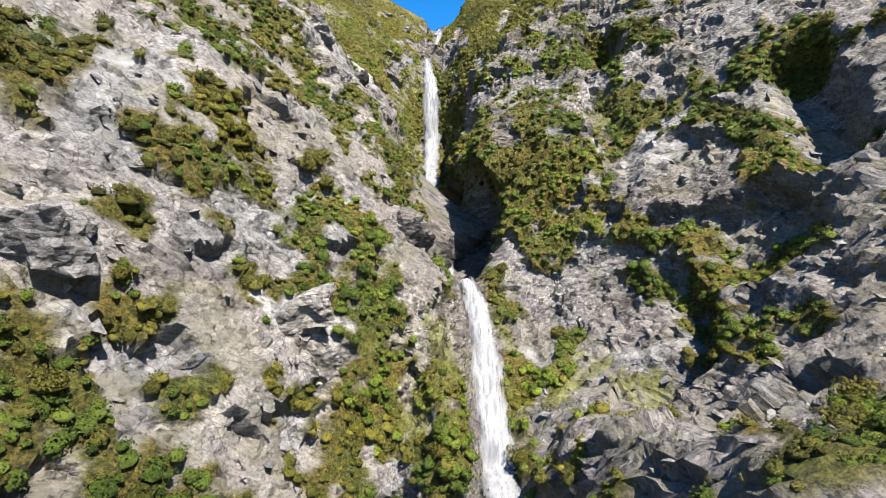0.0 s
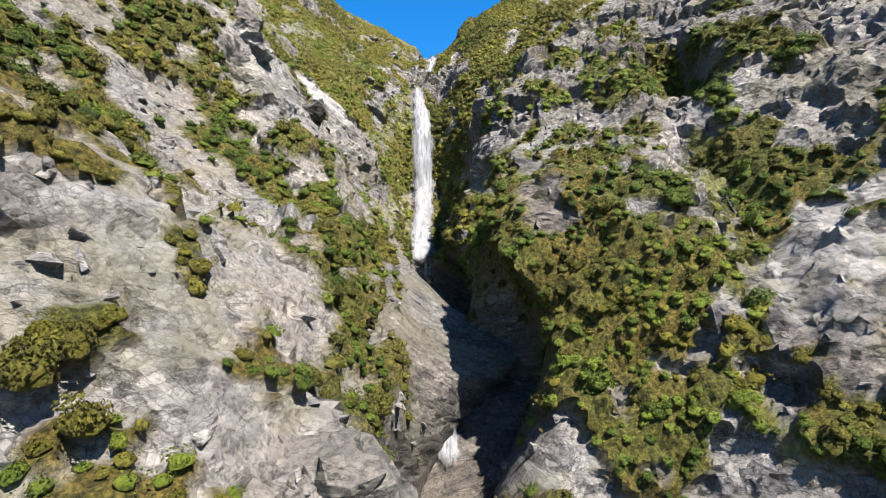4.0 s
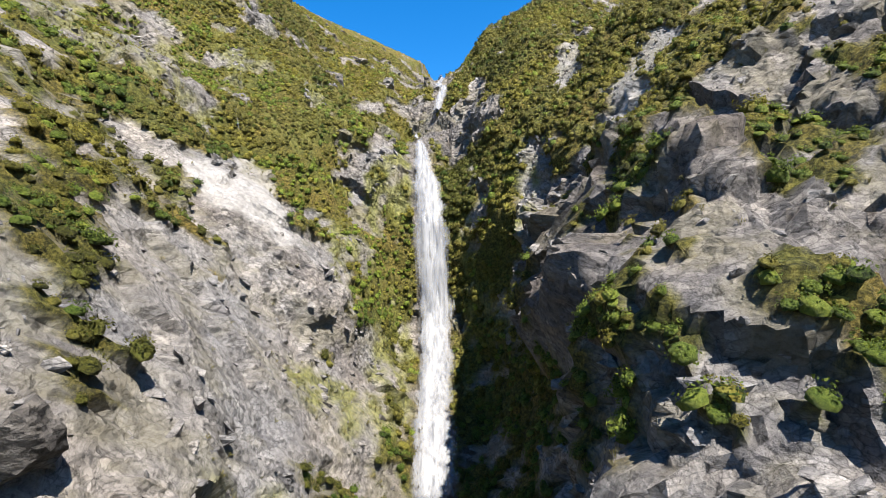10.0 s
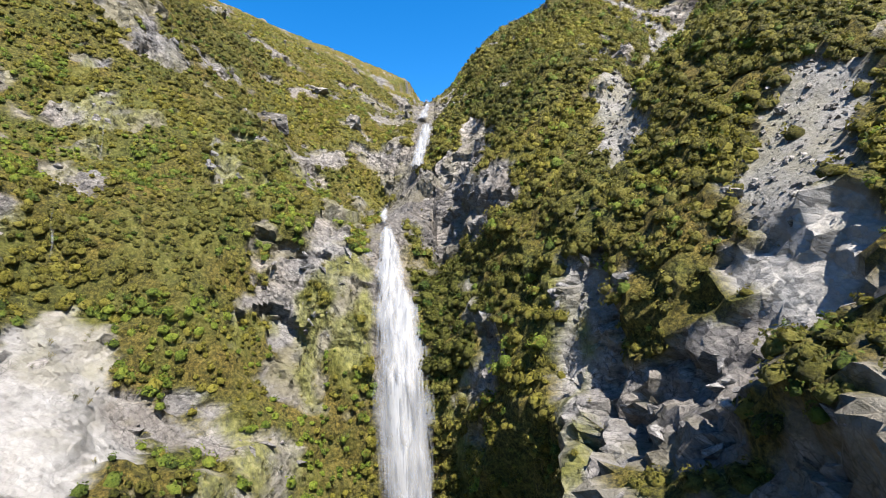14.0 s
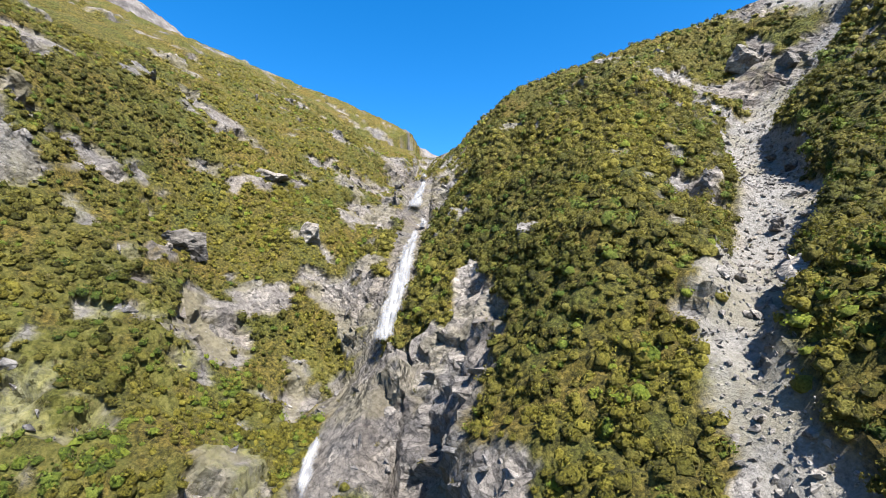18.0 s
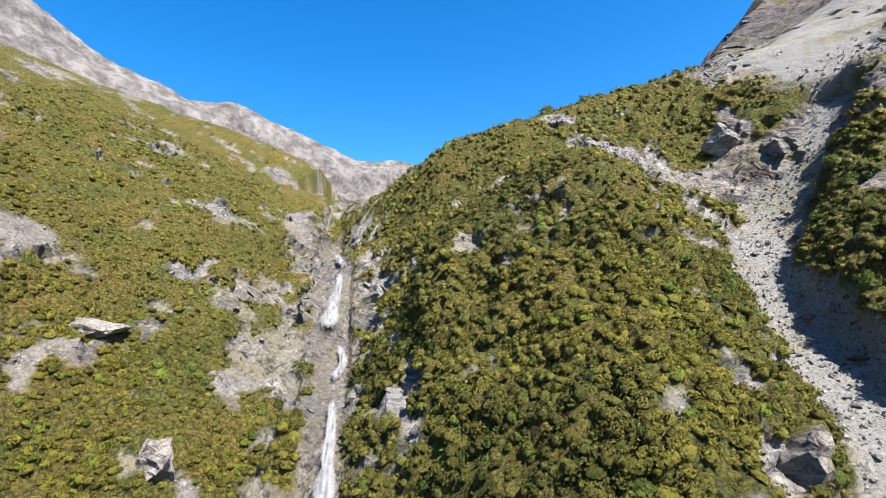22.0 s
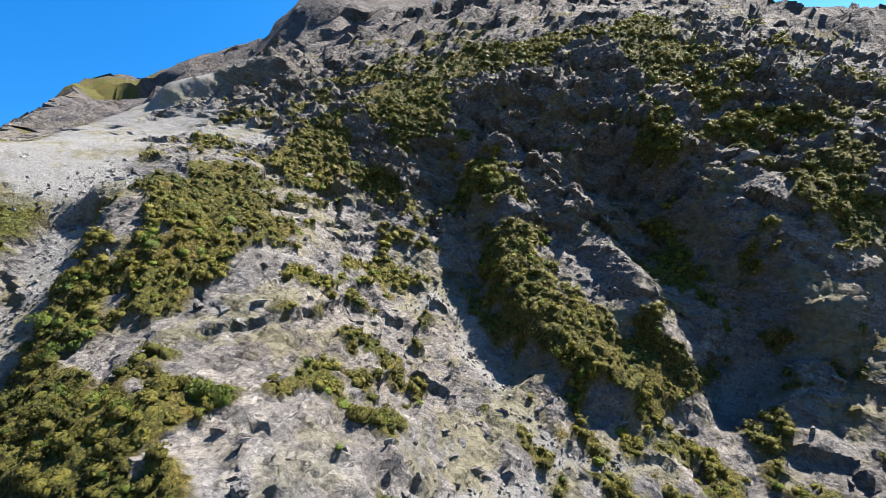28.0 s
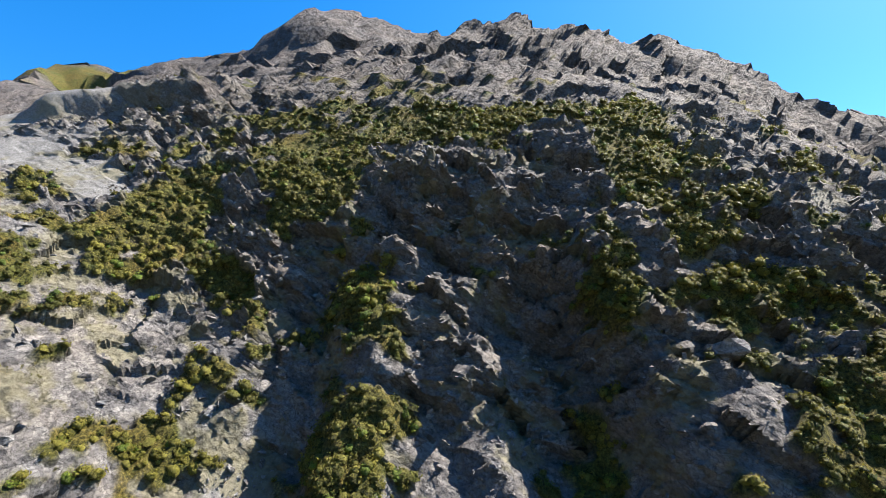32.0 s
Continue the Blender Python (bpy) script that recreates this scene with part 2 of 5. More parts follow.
def rock_colour(nodes, links, strata=False):
    """Greywacke: grey with warm weathering, pale broken faces, dark joints, lichen."""
    where = placed(nodes, links, strata)
    broad = noise_node(nodes, links, 0.09, 3)
    mid = noise_in(nodes, links, where, 0.75, 6, 0.7).outputs["Fac"]
    fine = noise_node(nodes, links, 2.9, 5, 0.78)
    grit = noise_node(nodes, links, 0.8, 3)
    col = ramp(nodes, links, mid, (0.3, (0.12, 0.116, 0.111)), (0.47, (0.165, 0.16, 0.153)), (0.58, (0.195, 0.19, 0.183)), (0.74, (0.25, 0.244, 0.236)))
    warm = ramp(nodes, links, broad, (0.35, (0.88, 0.9, 0.94)), (0.65, (1.05, 1.0, 0.95)))
    col = blend(nodes, links, 1.0, col, warm, "MULTIPLY")
    speck = ramp(nodes, links, fine, (0.34, (0.3, 0.3, 0.3)), (0.47, (1.0, 1.0, 1.0)), (0.64, (1.4, 1.4, 1.4)))
    col = blend(nodes, links, 0.8, col, speck, "MULTIPLY")
    height = arithmetic(nodes, links, "MULTIPLY", fine, 0.34)
    patchy = ramp(nodes, links, mid, (0.42, (0.0, 0.0, 0.0)), (0.6, (0.9, 0.9, 0.9)))
    for scale, wide, dark, tilt in ((0.42, 0.02, 0.45, 0.6), (1.15, 0.035, 0.42, 1.0), (3.1, 0.09, 0.5, 1.5)):
        tone, edge, face = joints(nodes, links, where, scale)
        tone = blend(nodes, links, 0.3, tone, grit)
        col = blend(nodes, links, patchy, col, ramp(nodes, links, edge, (0.0, (dark, dark, dark)), (wide, (1, 1, 1))), "MULTIPLY")
        col = blend(nodes, links, 0.85, col, ramp(nodes, links, tone, (0.2, (0.76, 0.76, 0.78)), (0.8, (1.24, 1.23, 1.21))), "MULTIPLY")
        height = arithmetic(nodes, links, "ADD", height, arithmetic(nodes, links, "MULTIPLY", face, tilt))
    return col, height, mid, fine


def ground_material():
    m, nodes, links, b = material("mountainside", 0.92)
    col, beds, mid, fine = rock_colour(nodes, links, True)
    pale = ramp(nodes, links, mid, (0.3, (0.266, 0.259, 0.248)), (0.7, (0.385, 0.378, 0.367)))
    pale = blend(nodes, links, 0.45, pale, col)
    col = blend(nodes, links, attribute(nodes, "pale"), col, pale)
    # darker rock tone, which also carries the painted shade of the back crags
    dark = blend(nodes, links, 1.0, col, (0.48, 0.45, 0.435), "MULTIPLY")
    col = blend(nodes, links, attribute(nodes, "slate_shade"), col, dark)
    # halved tone for wet stream rock and for the whole slot
    wet_dark = blend(nodes, links, 1.0, col, (0.5, 0.47, 0.44), "MULTIPLY")
    col = blend(nodes, links, attribute(nodes, "wet_dark"), col, wet_dark)
    gravel = ramp(nodes, links, fine, (0.3, (0.085, 0.083, 0.079)), (0.5, (0.155, 0.151, 0.144)), (0.7, (0.235, 0.23, 0.221)))
    col = blend(nodes, links, attribute(nodes, "scree"), col, gravel)
    straw = ramp(nodes, links, noise_node(nodes, links, 1.3, 4), (0.35, (0.091, 0.083, 0.048)), (0.6, (0.15, 0.136, 0.084)))
    col = blend(nodes, links, attribute(nodes, "straw"), col, straw)
    mossy = ramp(nodes, links, noise_node(nodes, links, 2.2, 5, 0.7, (1, 1, 0.3)), (0.36, (0.034, 0.038, 0.008)), (0.5, (0.1, 0.104, 0.02)), (0.64, (0.175, 0.166, 0.05)))
    leafy = ramp(nodes, links, noise_node(nodes, links, 3.2, 6, 0.75), (0.38, (0.015, 0.017, 0.004)), (0.5, (0.066, 0.062, 0.013)), (0.63, (0.154, 0.136, 0.035)))
    hue = ramp(nodes, links, noise_node(nodes, links, 0.16, 3), (0.35, (0.8, 0.95, 0.8)), (0.65, (1.25, 1.05, 0.95)))
    leafy = blend(nodes, links, 1.0, leafy, hue, "MULTIPLY")
    col = blend(nodes, links, attribute(nodes, "veg"), col, leafy)
    col = blend(nodes, links, arithmetic(nodes, links, "MULTIPLY", attribute(nodes, "moss"), 0.8), col, mossy)
    links.new(col, b.inputs["Base Color"])
    beds = blend(nodes, links, attribute(nodes, "scree"), beds, arithmetic(nodes, links, "MULTIPLY", fine, 0.3))
    beds = blend(nodes, links, attribute(nodes, "veg"), beds, arithmetic(nodes, links, "MULTIPLY", noise_node(nodes, links, 3.0, 6, 0.75), 0.7))
    bumped(nodes, links, b, beds, 1.0, 1.0)
    return m


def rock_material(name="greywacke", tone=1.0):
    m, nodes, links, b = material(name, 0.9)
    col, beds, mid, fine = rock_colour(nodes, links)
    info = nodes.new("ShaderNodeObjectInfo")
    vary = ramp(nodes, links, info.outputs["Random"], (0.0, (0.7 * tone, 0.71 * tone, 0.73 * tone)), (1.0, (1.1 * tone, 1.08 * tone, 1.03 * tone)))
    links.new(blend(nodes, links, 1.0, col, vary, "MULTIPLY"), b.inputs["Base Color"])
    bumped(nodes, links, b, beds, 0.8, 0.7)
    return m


def leaf_material(name, dark, light, warm):
    m, nodes, links, b = material(name, 0.6)
    geo = nodes.new("ShaderNodeNewGeometry")
    mottle = noise_node(nodes, links, 7.0, 5, 0.75)
    mixed = nodes.new("ShaderNodeMath")
    mixed.operation = "MULTIPLY_ADD"
    mixed.inputs[1].default_value = 0.3
    links.new(geo.outputs["Random Per Island"], mixed.inputs[0])
    links.new(mottle, mixed.inputs[2])
    col = ramp(nodes, links, mixed.outputs[0], (0.42, dark), (0.64, light), (0.85, warm))
    tint = ramp(nodes, links, attribute(nodes, "tint"), (0.0, (0.62, 0.7, 0.6)), (0.5, (1, 1, 1)), (1.0, (1.22, 1.2, 0.9)))
    col = blend(nodes, links, 1.0, col, tint, "MULTIPLY")
    links.new(col, b.inputs["Base Color"])
    bumped(nodes, links, b, mottle, 1.0, 0.35)
    thin = nodes.new("ShaderNodeBsdfTranslucent")
    links.new(col, thin.inputs["Color"])
    mix = nodes.new("ShaderNodeMixShader")
    mix.inputs[0].default_value = 0.25
    links.new(b.outputs[0], mix.inputs[1])
    links.new(thin.outputs[0], mix.inputs[2])
    links.new(mix.outputs[0], nodes["Material Output"].inputs[0])
    return m


def water_material():
    m, nodes, links, b = material("white_water", 0.5)
    streak = noise_node(nodes, links, 1.0, 6, 0.7, (3.4, 1.2, 0.13))
    puffs = noise_node(nodes, links, 0.55, 5, 0.65, (1.3, 1.0, 0.5))
    both = blend(nodes, links, 0.3, streak, puffs)
    col = ramp(nodes, links, both, (0.38, (0.11, 0.117, 0.13)), (0.47, (0.21, 0.216, 0.228)), (0.6, (0.43, 0.434, 0.44)))
    links.new(col, b.inputs["Base Color"])
    fac = arithmetic(nodes, links, "ADD", both, attribute(nodes, "thin"))
    alpha = ramp(nodes, links, fac, (0.48, (0.93, 0.93, 0.93)), (0.58, (0.52, 0.52, 0.52)), (0.74, (0, 0, 0)))
    links.new(alpha, b.inputs["Alpha"])
    bumped(nodes, links, b, both, 0.35, 0.2)
    return m


GROUND, ROCK, WATER = ground_material(), rock_material(), water_material()
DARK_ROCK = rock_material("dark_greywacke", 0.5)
SCRUB = leaf_material("scrub_leaves", (0.021, 0.023, 0.005), (0.111, 0.103, 0.018), (0.2, 0.184, 0.042))
FRESH = leaf_material("fresh_leaves", (0.014, 0.026, 0.005), (0.09, 0.128, 0.019), (0.18, 0.215, 0.036))
TUSSOCK = leaf_material("tussock_blades", (0.06, 0.06, 0.02), (0.14, 0.126, 0.05), (0.22, 0.19, 0.09))
WOOD, nodes_, links_, b_ = material("grey_stems", 0.9)
links_.new(ramp(nodes_, links_, noise_node(nodes_, links_, 9.0), (0.3, (0.056, 0.046, 0.035)), (0.7, (0.14, 0.12, 0.1))), b_.inputs["Base Color"])


# ---- meshes ----
def mesh_from(name, verts, faces, mat, smooth=True, attributes=None):
    """verts: n x 3; faces: m x k, all of k corners."""
    me = bpy.data.meshes.new(name)
    verts, faces = np.asarray(verts, np.float32), np.asarray(faces, np.int32)
    k = faces.shape[1]
    me.vertices.add(len(verts))
    me.vertices.foreach_set("co", verts.ravel())
    me.loops.add(faces.size)
    me.loops.foreach_set("vertex_index", faces.ravel())
    me.polygons.add(len(faces))
    me.polygons.foreach_set("loop_start", np.arange(0, faces.size, k, dtype=np.int32))
    me.polygons.foreach_set("use_smooth", np.full(len(faces), smooth) if isinstance(smooth, bool) else smooth)
    for key, value in (attributes or {}).items():
        value = np.asarray(value, np.float32)
        at = me.attributes.new(key, "FLOAT" if value.ndim == 1 else "FLOAT_VECTOR", "POINT")
        at.data.foreach_set("value" if value.ndim == 1 else "vector", value.ravel())
    me.update(calc_edges=True)
    me.materials.append(mat)
    return me


def grid_faces(rows, cols):
    i = np.arange(rows * cols).reshape(rows, cols)
    return np.stack([i[:-1, :-1], i[:-1, 1:], i[1:, 1:], i[1:, :-1]], -1).reshape(-1, 4)


def part(name, me, parent, label=""):
    ob = new(name, me)
    ob.parent = parent
    return tagged(ob, label) if label else ob


# ---- the mountainside ----
def step(lo, hi, x):
    t = np.clip((x - lo) / (hi - lo), 0, 1)
    return t * t * (3 - 2 * t)


def spot(u, v, spots):
    """Ragged patches (u, v, half width, half length, strength)."""
    out = np.zeros_like(u)
    u, v = u + ragged[0], v + ragged[1]
    for a, b, ru, rv, w in spots:
        out = np.maximum(out, w * step(1.15, 0.75, np.hypot((u - a) / ru, (v - b) / rv))) if w > 0 else np.minimum(out, w * step(1.15, 0.75, np.hypot((u - a) / ru, (v - b) / rv)))
    return out


def path_distance(u, v, line):
    """The distance to a line of (u, v) points, and the place along it from 0 to 1."""
    best, along = np.full(u.shape, 1e9), np.zeros_like(u)
    n = len(line) - 1
    for k in range(n):
        (a, b), (c, d) = line[k], line[k + 1]
        t = np.clip(((u - a) * (c - a) + (v - b) * (d - b)) / ((c - a) ** 2 + (d - b) ** 2), 0, 1)
        r = np.hypot(u - a - t * (c - a), v - b - t * (d - b))
        near = r < best
        best, along = np.where(near, r, best), np.where(near, (k + t) / n, along)
    return best, along


def banded(u, v, bands, rag=0.6):
    """Ragged bands, 0 to 1."""
    out = np.zeros_like(u)
    u, v = u + ragged[0] * rag, v + ragged[1] * rag
    for half, line in bands:
        p = np.array(line, float)
        near = np.where((u > p[:, 0].min() - half * 1.3) & (u < p[:, 0].max() + half * 1.3) & (v > p[:, 1].min() - half * 1.3) & (v < p[:, 1].max() + half * 1.3))[0]
        if len(near):
            r, _ = path_distance(u[near], v[near], line)
            out[near] = np.maximum(out[near], step(1.2, 0.7, r / half))
    return out


GULLY = [(9, 118), (10, 128), (11.5, 137), (14, 143), (17.5, 152), (20, 160), (24, 167), (30, 176), (35, 183), (39, 193), (44, 205), (53, 215), (60, 222), (68, 231)]
GULLY_WALL = [(16, 137), (20.5, 147), (26, 158), (31, 168), (37, 178), (44, 189), (51, 200), (59, 209), (67, 219), (75, 229)]
STREAM = [(5, 8), (4.3, 33), (1, 47), (-1.6, 63), (-2, 90), (-3.3, 101), (-3.4, 128), (-5.5, 155), (-5, 172), (-2, 184), (-2, 203), (-1, 210), (-3, 214), (-2, 227), (-5, 251), (-5, 290)]
SLOT = [(2, 45.5), (3.2, 50), (3, 57), (1.2, 65), (-0.6, 74), (-1.6, 84), (-1.2, 95)]
# hollows and ribs of the slopes: line, half width, depth (minus) or height
FEATURES = [
    ([(44, 60), (42, 50), (40, 43)], 2.2, -5.5), ([(34, 40), (32, 35)], 3.0, -3.5), ([(29, 92), (28, 82)], 2.5, -4.5),
    ([(24, 72), (25, 60), (23, 52)], 2.2, -2.2), ([(4, 92), (3, 112), (6, 126)], 3.0, -2.5), ([(16.5, 122), (15.2, 112), (14.5, 102)], 1.6, 2.2), ([(9.5, 128), (9, 115), (8, 102)], 1.6, 2.4),
    ([(21, 124), (20, 112), (19, 102)], 2.0, 0.8),
    ([(10.5, 73), (9, 66), (8, 60)], 2.2, 3.0), ([(10, 200), (12, 216)], 2.0, 1.5),
    ([(-29, 126), (-22, 122), (-17, 117)], 4.0, 2.0), ([(-31, 140), (-24, 137), (-18, 130)], 3.0, -2.5), ([(-25, 176), (-20, 168)], 3.0, 1.5),
    ([(27, 32), (25, 26), (20, 23)], 1.2, -2.8),
    ([(27, 38), (27, 33)], 1.3, -2.9),
    ([(26, 45), (31, 42)], 1.2, -2.2),
    ([(21, 49), (22, 48)], 1.2, -2.4),
    ([(30, 94), (25, 82)], 1.2, -2.4),
    ([(-23, 89), (-22, 85)], 1.2, -2.0),
    ([(13, 76), (11, 69)], 1.2, -1.9),
    ([(106, 207), (99, 200), (94, 193), (84, 185), (79, 179)], 2.4, -2.4),
    ([(106, 187), (101, 175), (95, 168), (90, 159), (88, 156)], 2.9, -4.9),
    ([(108, 201), (98, 190), (89, 182), (82, 173), (81, 168)], 2.5, 2.8),
    ([(105, 193), (100, 179), (92, 170), (89, 161)], 2.3, 2.5),
    ([(112, 184), (104, 173), (100, 164), (94, 154), (93, 150)], 2.7, 2.9),
    ([(117, 211), (115, 197)], 2.5, 2.8),
    ([(123, 279), (135, 268)], 4.1, 4.2),
]


def coverage(u, v):
    """How much of the ground is grown over, 0 to 1, by region."""
    left_low = step(-2, -8, u) * step(137, 127, v + 1.2 * np.maximum(u + 19, 0))
    left_high = step(-6, -12, u) * step(127, 137, v + 1.2 * np.maximum(u + 19, 0))
    left_top = step(-9, -15, u) * step(180, 192, v)
    right_low = step(2, 8, u) * step(68, 60, v)
    right_mid = step(2, 8, u) * step(60, 68, v) * step(100, 84, v)
    spur = step(4, 9, u) * step(38, 30, u - 0.25 * (v - 150)) * step(124, 138, v)
    bowl = step(38, 46, u - 0.25 * (v - 170)) * step(104, 92, u)
    back = step(94, 106, u)
    cliff = step(4, 9, u) * step(44, 34, u) * step(90, 98, v) * step(130, 120, v)
    rest = 0.5
    out = np.full_like(u, rest)
    for w, c in ((cliff, 0.4), (left_low, 0.39), (left_high, 0.54), (left_top, 0.8), (right_low, 0.64), (right_mid, 0.44), (bowl, 0.34), (back, 0.33), (spur, 0.69)):
        out = out * (1 - w) + c * w
    return out + 0.4 * banded(u, v, GREEN) - 0.5 * banded(u, v, BARE) - 0.4 * banded(u, v, PALE)


# marks on the plan, as bands: half width, then (u, v) along the band
GREEN, BARE, MOSS, PALE, DARK_BANDS, SCREE = [], [], [], [], [], []


def marks(kind, *bands):
    for half, *line in bands:
        kind.append((half, list(zip(line[::2], line[1::2]))))


# the lower walls
marks(GREEN, (1.2, -24, 33, -23, 32, -21, 33, -19, 32), (1.4, -21, 30, -19, 33), (1.2, -22, 25, -22, 27), (0.8, -22, 38, -19, 41), (1.5, -30, 57, -32, 69), (0.8, -19, 36, -17, 39), (1.3, -13, 36, -9, 37), (1.5, -8, 34, -7, 40), (1.2, -12, 29, -9, 29), (1.0, -16, 27, -15, 25), (2.0, -6, 30, -5, 27), (1.3, -8, 26, -6, 24))
marks(GREEN, (0.8, -10, 26, -8, 28), (1.0, -17, 16, -16, 17), (1.0, -20, 19, -20, 20), (1.0, -13, 19, -11, 20), (1.0, -9, 21, -9, 22), (0.8, -17, 46, -16, 48), (2.1, -15, 75, -12, 73, -11, 64), (2.3, 10, 49, 14, 43), (2.3, 19, 49, 15, 48), (2.3, 24, 45, 28, 41, 27, 39), (1.7, 23, 39, 25, 37), (2.5, 29, 35, 33, 34))
marks(GREEN, (2.2, 27, 30, 26, 26), (1.5, 26, 23, 28, 25), (1.6, 8, 29, 10, 28), (1.6, 15, 33, 13, 27), (2.1, 34, 58, 37, 52, 37, 44), (2.6, 40, 62, 43, 62), (2.5, 45, 63, 45, 58), (1.9, 29, 94, 28, 72, 27, 67))
marks(MOSS, (2.2, -6, 25, -2, 22), (1.2, -1, 31, 1, 21), (1.6, 7, 35, 8, 23), (2.0, 11, 24, 17, 30), (1.8, 20, 26, 19, 22), (1.4, 25, 73, 22, 56))
marks(BARE, (2.1, -21, 44, -14, 47), (1.1, -21, 36, -19, 36), (1.1, -17, 38, -9, 43), (1.8, -17, 32, -14, 30), (2.0, -19, 25, -16, 23), (1.3, -20, 17, -19, 17), (1.8, -6, 40, -2, 34), (1.9, 11, 44, 18, 38), (1.9, 24, 53, 28, 45), (1.6, 29, 47, 32, 44), (0.8, 31, 40, 33, 38), (1.6, 24, 24, 22, 20))
marks(BARE, (2.3, 16, 87, 23, 82))
marks(PALE, (1.0, -26, 38, -23, 39), (1.0, 8, 32, 12, 30), (0.8, 20, 30, 24, 29), (1.5, 28, 60, 26, 55), (0.8, -14, 25, -10, 27))
marks(DARK_BANDS, (2.0, -6, 40, -2, 34), (1.7, 24, 52, 28, 45), (1.6, 29, 47, 32, 44), (1.9, -20, 22, -17, 25))
# round the dark slot
marks(GREEN, (0.8, -17, 53, -14, 52), (1.0, -31, 74, -19, 54), (0.8, -17, 50, -17, 48), (0.8, -16, 46, -16, 47), (0.8, -13, 49, -12, 48), (2.0, -21, 73, -13, 67, -10, 64), (1.7, -15, 75, -13, 78), (1.0, -12, 79, -10, 72), (1.6, -7, 69, -7, 60), (1.4, -6, 57, -6, 54), (1.6, -5, 50, -2, 54, -4, 46), (0.8, -15, 42, -13, 43))
marks(GREEN, (0.8, -9, 44, -8, 44), (0.8, -13, 39, -12, 39), (0.8, -9, 39, -8, 39), (1.0, -3, 64, -3, 62), (1.5, 3, 70, 8, 63), (2.8, 9, 60, 11, 58, 17, 57), (2.8, 9, 56, 15, 53), (1.8, 9, 50, 10, 47, 14, 44), (1.5, 15, 75, 14, 69), (1.7, 15, 64, 18, 63), (1.8, 15, 49, 18, 49), (1.1, 20, 51, 21, 53))
marks(GREEN, (1.0, 24, 51, 24, 50), (1.8, 23, 45, 25, 45), (1.4, 26, 72, 27, 63, 25, 59), (2.4, 26, 90, 22, 85), (2.1, 34, 93, 35, 80), (0.8, 28, 69, 33, 63), (1.7, 16, 88, 17, 86))
marks(BARE, (1.3, -16, 48, -14, 48), (1.3, -16, 57, -12, 54), (1.3, -10, 43, -10, 40, -7, 41), (0.9, -15, 45, -14, 46), (1.3, -3, 46, -1, 50), (0.8, -14, 41, -11, 41), (1.4, 10, 64, 10, 62), (1.4, 26, 54, 26, 49), (1.6, 8, 48, 10, 44), (4.0, -20, 89, -19, 89))
marks(MOSS, (1.0, 25, 73, 21, 58, 21, 54), (0.9, 21, 47, 21, 44), (1.3, 14, 47, 15, 47))
marks(PALE, (1.5, 27, 58, 29, 55), (1.2, 31, 60, 33, 60), (1.0, 25, 54, 26, 50), (0.9, 20, 54, 20, 53))
marks(DARK_BANDS, (0.8, 22, 48, 26, 48), (0.8, -15, 45, -13, 46), (0.9, -8, 45, -7, 46), (2.0, 10, 71, 10, 62))
# round the foot of the tall fall
marks(GREEN, (1.3, -13, 79, -14, 78, -14, 76), (0.8, -15, 78, -15, 79), (0.8, -12, 80, -11, 80), (1.0, -11, 77, -11, 75), (0.8, -13, 73, -12, 73), (1.0, -16, 72, -14, 72), (0.8, -15, 70, -14, 71), (0.9, -11, 72, -10, 72), (1.0, -18, 87, -16, 84), (0.8, -16, 88, -16, 92), (0.8, -19, 95, -17, 95), (0.8, -20, 91, -19, 91))
marks(GREEN, (0.8, -21, 85, -19, 86), (0.8, -21, 79, -20, 79), (0.8, -23, 84, -22, 84), (1.5, -31, 117, -21, 99), (1.8, -37, 131, -35, 126), (4.1, -27, 143, -22, 144, -20, 138), (6.2, -30, 168, -25, 190, -14, 192), (2.3, -33, 132, -32, 132), (1.1, 14, 91, 15, 88, 16, 85), (0.8, 9, 90, 11, 89), (0.8, 10, 84, 11, 84), (0.8, 8, 82, 10, 81))
marks(GREEN, (1.8, 24, 90, 23, 86), (0.9, 22, 91, 23, 91), (0.8, 17, 81, 18, 80), (0.8, 13, 77, 14, 77), (0.9, 5, 81, 5, 77), (1.0, 3, 75, 5, 75), (0.8, 9, 74, 9, 72), (0.8, 9, 71, 10, 70), (3.6, 8, 134, 5, 128), (3.4, 11, 145, 20, 137), (1.7, 27, 113, 28, 106))
marks(MOSS, (1.9, -10, 93, -7, 83), (2.5, -9, 125, -8, 107), (2.3, 2, 125, 1, 118), (0.9, -8, 77, -8, 73), (1.4, -12, 86, -11, 92))
marks(PALE, (2.1, -26, 124, -20, 120), (0.8, -23, 87, -22, 87), (1.4, 18, 129, 20, 132))
marks(BARE, (1.9, -15, 84, -14, 91), (3.0, -20, 116, -16, 115), (1.3, 10, 88, 13, 86), (1.7, 15, 98, 17, 94, 17, 87, 19, 84), (1.4, 25, 100, 27, 96), (1.5, 23, 115, 24, 106), (1.3, 9, 107, 9, 106), (1.0, 10, 73, 11, 71), (1.4, -21, 89, -19, 88), (2.6, -14, 104, -11, 100))
marks(DARK_BANDS, (1.0, -17, 88, -17, 93), (1.1, -23, 85, -23, 86), (1.3, 25, 100, 27, 95), (1.7, 9, 114, 7, 95), (0.8, 10, 73, 11, 71), (1.9, -19, 117, -15, 116), (1.6, -15, 115, -12, 112))
marks(SCREE, (1.1, 13, 84, 11, 81, 10, 77), (0.9, 14, 80, 12, 78, 10, 77), (0.9, 15, 79, 17, 77), (1.0, 20, 82, 21, 82))
